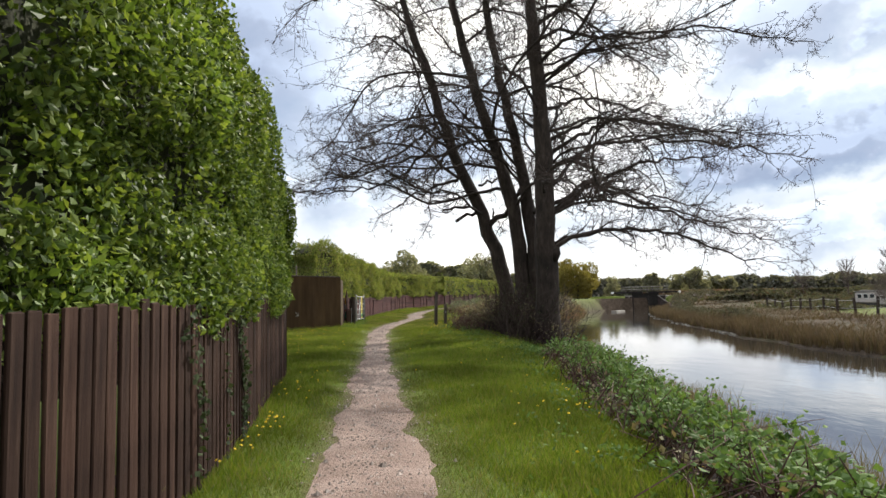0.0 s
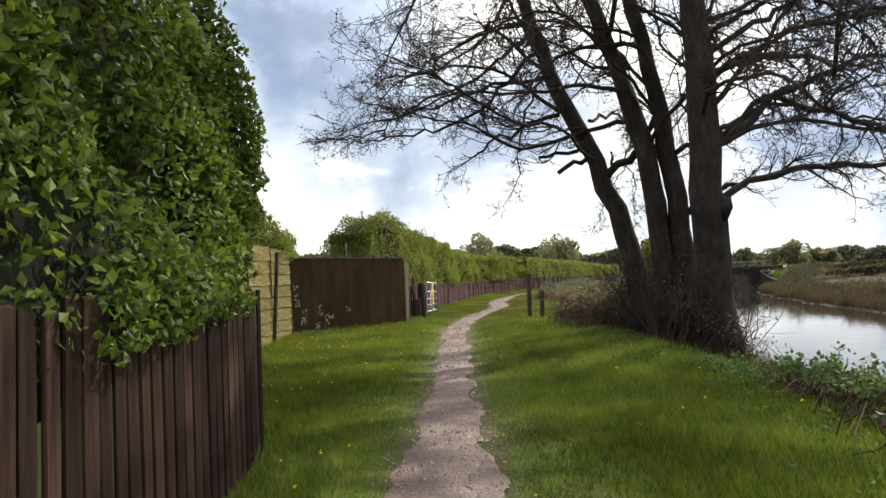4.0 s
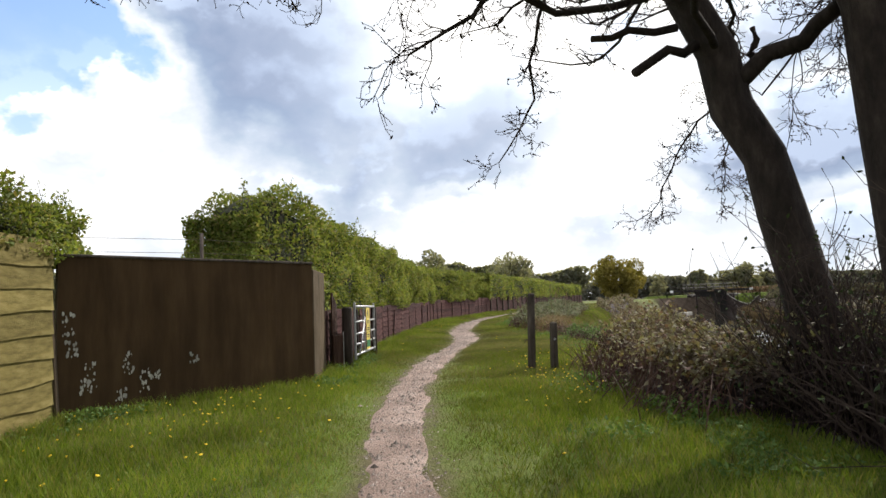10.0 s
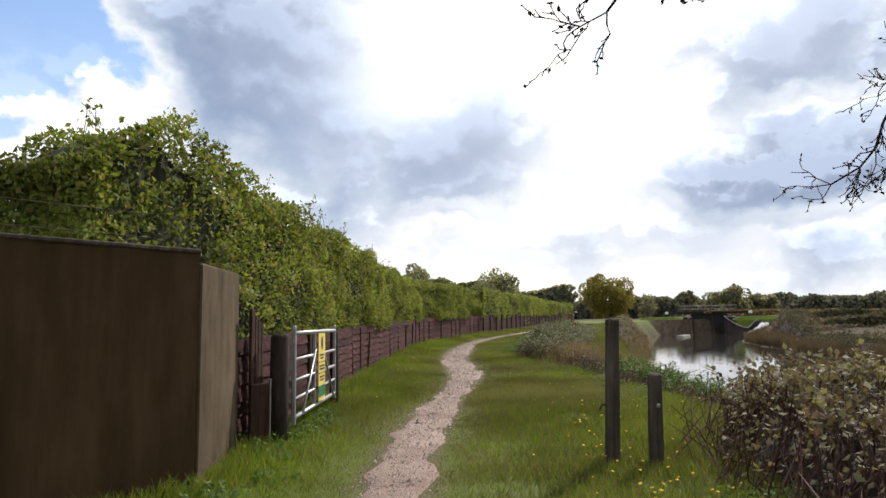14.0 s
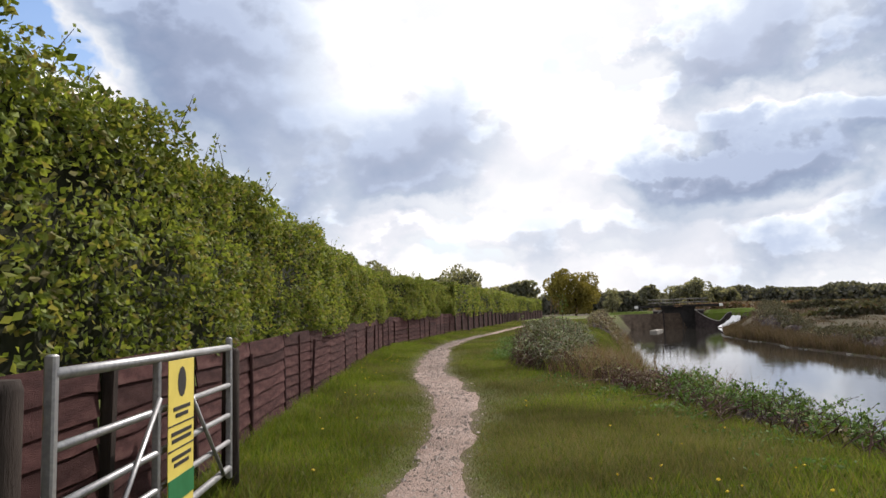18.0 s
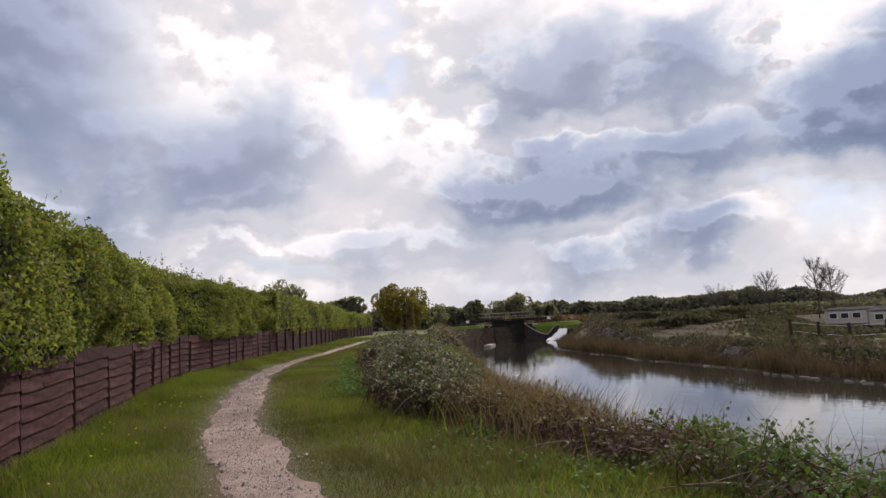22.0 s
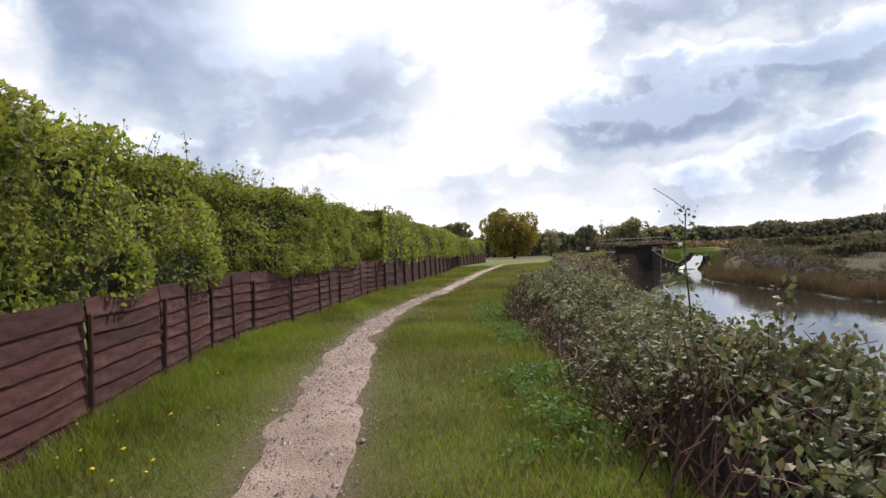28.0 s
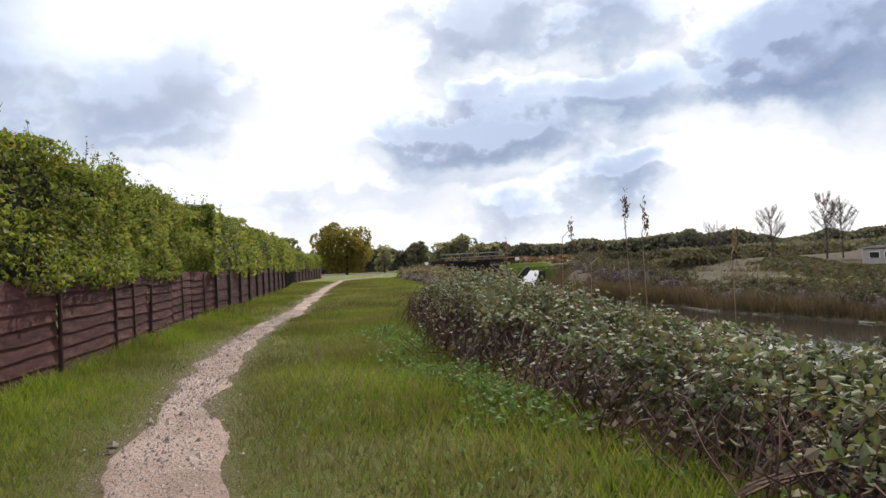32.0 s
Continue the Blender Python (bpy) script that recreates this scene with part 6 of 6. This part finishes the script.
# ---- the lock ----
def canal_lock():
    cx, cy, h = 35.3, 117.7, -24.0
    z = WATER_Z
    lock = thing("canal_lock", (cx, cy, z), "dark brick canal lock with closed timber gates and a railed footbridge", "lock")

    def put(name, v, f, mat, label="", parent=None):
        return part(name, solid(name, v, f, mat), parent or lock, label, at=pose(0, 0, 0, 0, 0, h) if parent is None else pose(0, 0, 0))

    # side walls of the chamber and the sill behind the gates
    for s in (-1, 1):
        put("chamber_wall", *box(1.1, 20, 2.5, 0.03, (s * 2.75, 10.2, 1.15)), M_BRICK)
        put("coping", *box(1.2, 20, 0.16, 0.02, (s * 2.75, 10.2, 2.46)), M_COPING)
        # wing wall sweeping down and out to the bank
        n = 13
        top = []
        for i in range(n):
            t = i / (n - 1)
            x = s * (2.2 + 4.6 * t)
            y = -0.2 - 1.2 * math.sin(t * math.pi / 2) * t
            top.append((x, y, 0.62 + 1.85 * (1 - t) ** 2.4 + (1.35 if s > 0 else 0.35) * float(smooth(0.62, 0.95, t))))
        v, f = [], []
        for x, y, zz in top:
            v += [(x, y, -0.6), (x, y, zz), (x, y + 0.5, zz), (x, y + 0.5, -0.6)]
        for i in range(n - 1):
            for k in range(3):
                f.append((4 * i + k, 4 * i + 4 + k, 4 * i + 4 + k + 1, 4 * i + k + 1))
        put("wing_wall", v, f if s > 0 else [q[::-1] for q in f], M_BRICK, "sweeping dark brick wing wall")
        put("wing_coping", *tube([(x, y + 0.22, zz + 0.02) for x, y, zz in top], 0.1, 6), M_COPING)
    for s in (-1, 1):
        leaf = put("lock_gate", *box(2.35, 0.35, 3.3, 0.03, (s * 1.1, 1.0, 1.3)), M_LOCKWOOD)
        for k in range(4):
            put("plank", *box(2.2, 0.06, 0.14, 0.01, (s * 1.1, 0.8, 0.3 + 0.62 * k)), M_LOCKWOOD, parent=leaf)
        put("balance_beam", *box(5.0, 0.36, 0.34, 0.04, (s * 3.0, 1.2, 3.05)), M_LOCKWOOD, "heavy black balance beam")
        put("beam_end", *box(0.5, 0.37, 0.365, 0.03, (s * 5.6, 1.2, 3.052)), M_WHITE, "white painted beam end")
    put("footboard", *box(6.6, 0.5, 0.09, 0.01, (0, 0.45, 3.1)), M_LOCKWOOD)
    for z2 in (3.55, 4.0):
        put("handrail", *tube([(-3.9, 0.25, z2), (0, 0.25, z2), (3.9, 0.25, z2)], 0.075, 6), M_COPING)
    for i in range(8):
        put("rail_post", *box(0.12, 0.12, 0.95, 0.01, (-3.2 + i * 0.914, 0.25, 3.55)), M_POSTGREY)
    put("ladder_post", *box(0.2, 0.2, 2.9, 0.02, (-1.9, -0.4, 0.9)), M_BRICK)
    put("ladder_post", *box(0.16, 0.16, 2.4, 0.02, (0.6, -0.3, 1.3)), M_LOCKWOOD)
    # overflow weir beside the lock
    n = 12
    v, f = [], []
    for i in range(n):
        t = i / (n - 1)
        for k in range(6):
            w = k / 5 - 0.5
            v.append((7.35 - 1.5 * t ** 1.3 + w * (1.0 + 1.3 * t), -1.5 - 1.3 * t + 0.1 * math.sin(k * 3 + i) - 0.3 * w, 1.5 * (1 - t) ** 1.2 + 0.04 + 0.06 * math.sin(k * 2.3 + i * 1.7)))
    for i in range(n - 1):
        for k in range(5):
            f.append((6 * i + k, 6 * i + 6 + k, 6 * i + 7 + k, 6 * i + k + 1))
    weir = thing("weir", (cx + 6.5, cy - 3, z), "white water tumbling over a side weir beside the lock", "weir")
    turn = Matrix.Translation((cx - weir.location.x, cy - weir.location.y, 0)) @ pose(0, 0, 0, 0, 0, h)
    part("falling_water", solid("falling_water", v, f, M_FOAM, True), weir, at=turn)
    part("side_wall", solid("side_wall", *box(0.4, 3.0, 2.0, 0.03, (8.3, -1.2, 0.5)), M_BRICK), weir, at=turn)
    part("crest_wall", solid("crest_wall", *box(1.6, 0.4, 1.9, 0.03, (7.5, -1.1, 0.4)), M_BRICK), weir, at=turn)
    # the grass shelf round the lock
    for s in (-1, 1):
        b = thing("lock_bank", (cx + s * 5, cy + 3, z), "mown grass bank beside the lock", "bank", kind="structure")
        tl = Matrix.Translation((cx - b.location.x, cy - b.location.y, 0)) @ pose(0, 0, 0, 0, 0, h)
        part("turf", solid("turf", *box(7.0, 22, 2.9, 0.5, (s * 6.7, 11.6, 0.98), 0.05, 3), M_TURF), b, at=tl)
    ld = thing("landing_stage", (24.5, 103, WATER_Z), "low pale stone landing edge on the towpath side", "landing")
    part("edge", solid("edge", *box(0.8, 6, 0.35, 0.05, (0, 0, 0.05), 0.02, 2), M_COPING), ld, at=pose(2.6, 1, 0, 0, 0, -27))


canal_lock()


# ---- distance ----
def leafy_tree(x, y, hgt, wid, mat, label, seed, n=1500, leaf=0.4, bare=False, lift=0.18):
    r = np.random.default_rng(seed)
    z = float(height(x, y)) - 0.1
    t = thing("bare_tree" if bare else "tree", (x, y, z), label, "tree")
    part("trunk", solid("trunk", *tube([(0, 0, 0), (0.02 * hgt, 0, hgt * 0.3), (0, 0.02 * hgt, hgt * 0.7)], [hgt * k for k in ((0.012, 0.01, 0.004) if bare else (0.025, 0.02, 0.008))], 7), mat if bare else M_TWIG, True), t, at=pose(0, 0, 0))
    limbs, tips = [], []
    k = 34 if bare else 9
    for _ in range(k):
        h0 = r.uniform(lift, 0.75) * hgt
        az = r.uniform(0, 6.28)
        d = np.array([math.cos(az), math.sin(az), r.uniform(0.5, 1.4)])
        ln = (1 - h0 / hgt * 0.8) * wid * r.uniform(0.4, 0.7) * (1.0 if bare else 0.4)
        a, b = np.array([0, 0, h0]), np.array([0, 0, h0]) + d * ln * 0.5
        c = b + (d + [0, 0, 0.4]) * ln * 0.5
        limbs.append(tube([a, b, c], [hgt * 0.0045, hgt * 0.003, hgt * 0.0015], 4, False))
        if bare:
            for _ in range(30):
                s = b + (c - b) * r.random()
                e = s + r.normal(0, 0.35, 3) * ln * 0.5 + [0, 0, ln * 0.18]
                limbs.append(tube([s, e], [hgt * 0.0016, hgt * 0.0008], 3, False))
    part("branchwork", solid("branchwork", *joined(limbs), mat if bare else M_TWIG), t, at=pose(0, 0, 0))
    if not bare:
        m = 46
        d = r.normal(0, 1, (m, 3))
        d /= np.linalg.norm(d, axis=1, keepdims=True)
        d *= r.uniform(0.45, 1.0, (m, 1))
        cc = d * [wid * 0.4, wid * 0.4, hgt * 0.42] + [0, 0, hgt * 0.44]
        rr = r.uniform(0.1, 0.17, m) * min(wid, hgt)
        w = r.integers(0, m, n)
        d = r.normal(0, 1, (n, 3))
        d /= np.linalg.norm(d, axis=1, keepdims=True)
        p = cc[w] + d * (rr[w] * (1 - np.abs(r.normal(0, 0.16, n))))[:, None]
        p[:, 2] = np.maximum(p[:, 2], 0.05 * hgt)
        part("crown", solid("crown", *leaves(p, leaf, 1, 0, 0.7, seed), mat), t, at=pose(0, 0, 0))


leafy_tree(36, 178, 12.5, 16, M_WILLOW, "rounded willow just in yellow-green leaf", 71, 15000, 0.45, lift=0.05)
leafy_tree(48, 190, 7.5, 6, M_FARTREE_HAZED, "tree behind the willow with haze in its pale leaf colour", 72, 1500, 0.45)
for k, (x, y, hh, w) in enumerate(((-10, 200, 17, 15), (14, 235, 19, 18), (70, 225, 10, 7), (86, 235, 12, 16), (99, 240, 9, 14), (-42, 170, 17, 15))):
    leafy_tree(x, y, hh, w, M_FARTREE_HAZED, "tree in the distance with haze in its grey-green colour", 80 + k, 6500, 0.75, lift=0.05)
for k, (x, y, hh) in enumerate(((53.9, 90, 6.0), (57.5, 87, 7.2), (59.0, 86.5, 6.4), (49, 92, 3.6))):
    leafy_tree(x, y, hh, 3.6, M_TWIG_FAR, "leafless young tree on the far bank", 100 + k, bare=True)


for k, (x, y, hh) in enumerate(((29.5, 43.5, 2.6), (31.5, 46.5, 3.0), (27.5, 41.0, 2.2), (34.0, 50.0, 2.8))):
    leafy_tree(x, y, hh, 3.4, M_TWIG_FAR, "bare twiggy bush on the far meadow", 110 + k, bare=True, lift=0.03)


def tree_line():
    """The low wood along the horizon, its colour paled for haze, and scrub before it."""
    r = np.random.default_rng(33)
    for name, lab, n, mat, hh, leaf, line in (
            ("far_wood", "low wood along the horizon with haze in its leaf colour", 60000, M_WOOD_HAZED, (4.5, 11.5), 1.7, [(52, 305), (100, 300), (170, 290), (240, 240), (300, 160), (340, 60), (360, -60)]),
            ("far_wood", "distant trees behind the hedge", 36000, M_FARTREE_HAZED, (12, 19), 1.9, [(-140, 220), (-60, 290), (10, 310), (50, 312)]),
            ("far_scrub", "russet scrub on the rising ground beyond the lock", 9000, M_REED_RED, (0.8, 2.2), 0.8, [(48, 150), (70, 165), (95, 165), (130, 150)]),
            ("far_scrub", "brown scrub and rushes across the far meadow", 14000, M_FARBRUSH, (0.5, 1.5), 0.45, [(38, 84), (50, 94), (62, 101), (84, 104)]),
            ("far_scrub", "low rushes and brush on the far meadow", 12000, M_FARBRUSH, (0.3, 0.8), 0.35, [(33, 60), (40, 73), (50, 86)]),
            ("far_scrub", "thin brown scrub along a field edge", 12000, M_FARBRUSH, (0.6, 1.8), 0.5, [(44, 104), (60, 114), (88, 122)]),
            ("far_scrub", "dark scrub line across the far fields", 9000, M_WOOD_HAZED, (1.0, 2.6), 0.8, [(90, 150), (120, 140), (150, 110), (170, 60)])):
        q = np.array(line, float)
        s = np.r_[0, np.cumsum(np.hypot(*np.diff(q, axis=0).T))]
        t = r.random(n) * s[-1]
        x, y = np.interp(t, s, q[:, 0]), np.interp(t, s, q[:, 1])
        tall = hh[0] + (hh[1] - hh[0]) * (0.6 * vnoise(t, 0 * t, 0.05, 3) + 0.4 * vnoise(t, 0 * t, 0.17, 5))
        d = r.normal(0, 3.5, n)
        z = height(x, y) + tall * np.sqrt(np.clip(1 - (d / 9) ** 2, 0, 1)) * r.random(n) ** 0.8
        z = np.maximum(z, height(x, y) + 0.2)
        ob = new(name, solid(name, *leaves(np.stack([x + d, y + d * 0.6, z], 1), leaf, 1, 0, 0.8, 34), mat))
        tagged(ob, lab, "trees", kind="stuff")


tree_line()


def static_caravan(x, y, turn, ln, seed):
    z = float(height(x, y))
    c = thing("caravan", (x, y, z), "long cream static caravan standing beyond the far bank", "caravan")
    body = part("body", solid("body", *box(ln, 2.6, 1.2, 0.12, (0, 0, 0.86)), M_CARAVAN), c, at=pose(0, 0, 0, 0, 0, turn))
    part("skirt", solid("skirt", *box(ln * 0.98, 2.4, 0.32, 0.02, (0, 0, 0.16)), M_BLACK), c, at=pose(0, 0, 0, 0, 0, turn))
    part("roof", solid("roof", *joined([box(ln + 0.1, 2.7, 0.1, 0.04, (0, 0, 1.5)), box(ln, 1.4, 0.14, 0.06, (0, 0, 1.58))]), M_ROOFGREY), c, at=pose(0, 0, 0, 0, 0, turn))
    for k in range(3):
        win = part("window", solid("window", *box(0.8, 0.05, 0.5, 0.01, (-ln / 2 + 1.0 + k * (ln - 2.0) / 2, -1.31, 1.0)), M_WHITE), body, at=pose(0, 0, 0))
        win.location = (0, 0, 0)
        part("window_pane", solid("window_pane", *box(0.68, 0.02, 0.4, 0.005, (-ln / 2 + 1.0 + k * (ln - 2.0) / 2, -1.34, 1.0)), M_GLASS), body, at=pose(0, 0, 0))


static_caravan(47.1, 73.3, -90, 4.2, 1)
static_caravan(46.8, 68.4, -90, 5.2, 2)


def stock_fence():
    """Rough posts and wire along the meadow of the far bank."""
    pts, _ = along([(30.2, 63), (28.6, 56), (27.4, 51), (26, 44), (24.5, 32)], 2.7)
    f = thing("stock_fence", (*pts[0], float(height(*pts[0]))), "rough timber posts and wire round the far meadow", "fence")
    r = random.Random(9)
    pm = solid("post", *box(0.13, 0.13, 1.25, 0.01, (0, 0, 0.6)), M_POST)
    for x, y in pts:
        part("post", pm, f, at=pose(x - pts[0][0], y - pts[0][1], float(height(x, y)) - f.location.z, r.uniform(-4, 4), r.uniform(-4, 4), 0))
    for up in (0.55, 1.05):
        part("wire", solid("wire", *tube([(x, y, float(height(x, y)) + up) for x, y in pts], 0.012, 4), M_GALV), f)


stock_fence()


def security_pole():
    """A steel post with wires that stands behind the sheet wall."""
    x, y = -5.2, 24.75
    p = thing("wire_fence", (x, y, float(height(x, y))), "grey steel post with strands of wire behind the wall", "fence")
    part("post", solid("post", *tube([(0, 0, 0), (0, 0, 2.4)], 0.028, 8), M_POSTGREY, True), p, at=pose(0, 0, 0))
    for z in (2.1, 2.3):
        part("wire", solid("wire", *tube([(-4.5, -2.2, z + 0.15), (-2.2, -1.0, z + 0.04), (0, 0, z), (1.0, 1.0, z - 0.02)], 0.004, 3, False), M_POSTGREY), p, at=pose(0, 0, 0))


security_pole()


def bank_edging():
    """Pale broken stone and flotsam along the far waterline."""
    r = np.random.default_rng(91)
    bits = []
    for k in range(420):
        y = r.uniform(16, 112)
        if vnoise(np.array(y), np.array(0.0), 0.25, 92) < 0.58 or r.random() < 0.4:
            continue
        x = float(far_x(y)) - 0.12 + r.normal(0, 0.06)
        v, f = box(r.uniform(0.04, 0.1), r.uniform(0.08, 0.4), 0.05, 0.012, (0, 0, 0), 0.01, k)
        bits.append((v + [x, y, WATER_Z + 0.02], f))
    ob = new("bank_stones", solid("bank_stones", *joined(bits), M_COPING))
    tagged(ob, "pale stones and flotsam along the far waterline", "stones", kind="stuff")


bank_edging()


def ground_cover():
    """Low nettles, dock and cleavers at the foot of the brambles and along the bank."""
    r = np.random.default_rng(93)
    c = []
    for line, wid, n in (([(0.4, 41.5), (0.7, 43.5), (1.05, 45.5), (1.5, 48.5), (2.3, 52.5)], 0.25, 8000), ([(1.4, 30), (1.4, 32.5), (1.0, 36), (0.9, 37.4)], 0.3, 3500),
                         ([(2.0, 3.0), (2.4, 8), (2.6, 12), (2.5, 15.5), (2.2, 18)], 0.6, 26000), ([(0.7, 19.5), (0.7, 22), (0.7, 25)], 0.35, 6000), ([(-3.3, 25.0), (-3.45, 27), (-3.3, 29)], 0.15, 1500), ([(-5.9, 21.5), (-5.8, 22.6), (-5.2, 23.2)], 0.15, 1200)):
        q = np.array(line)
        t = r.uniform(0, len(q) - 1, n)
        x = np.interp(t, np.arange(len(q)), q[:, 0]) + r.normal(0, wid, n)
        y = np.interp(t, np.arange(len(q)), q[:, 1]) + r.normal(0, 0.1, n)
        ok = vnoise(x, y, 2.2, 94) > 0.4
        x, y = x[ok], y[ok]
        z = height(x, y) + r.random(len(x)) * 0.24 * vnoise(x, y, 1.6, 95) + 0.01
        c.append(np.stack([x, y, z], 1))
    p = np.vstack(c)
    ob = new("nettles", solid("nettles", *leaves(p, 0.05, 0.7, 0, 0.6, 96, np.tile([0, 0, 1.2], (len(p), 1))), M_NETTLE))
    tagged(ob, "low nettles and weeds at the foot of the brambles", "weeds", kind="stuff")


ground_cover()


def elder_shoot():
    x, y = 2.4, 44.0
    r = np.random.default_rng(97)
    z = float(height(x, y))
    s = thing("elder_shoot", (x, y, z), "lone leafy shoot standing out of the brambles", "shrub")
    pts = [(0, 0, 0), (0.02, 0, 0.6), (0.0, 0.02, 1.2), (0.03, 0, 1.6), (-0.12, 0, 1.72), (-0.3, 0.02, 1.84)]
    part("stem", solid("stem", *tube(pts, [0.012, 0.01, 0.008, 0.006, 0.004, 0.003], 6), M_BRAMBLE_STEM, True), s, at=pose(0, 0, 0))
    c = np.array([(0, 0, h) for h in r.uniform(0.6, 1.66, 90)]) + r.normal(0, 1, (90, 3)) * [0.09, 0.09, 0.03]
    part("foliage", solid("foliage", *leaves(c, 0.06, 1, 0.2, 0.6, 98), M_NETTLE), s, at=pose(0, 0, 0))


elder_shoot()
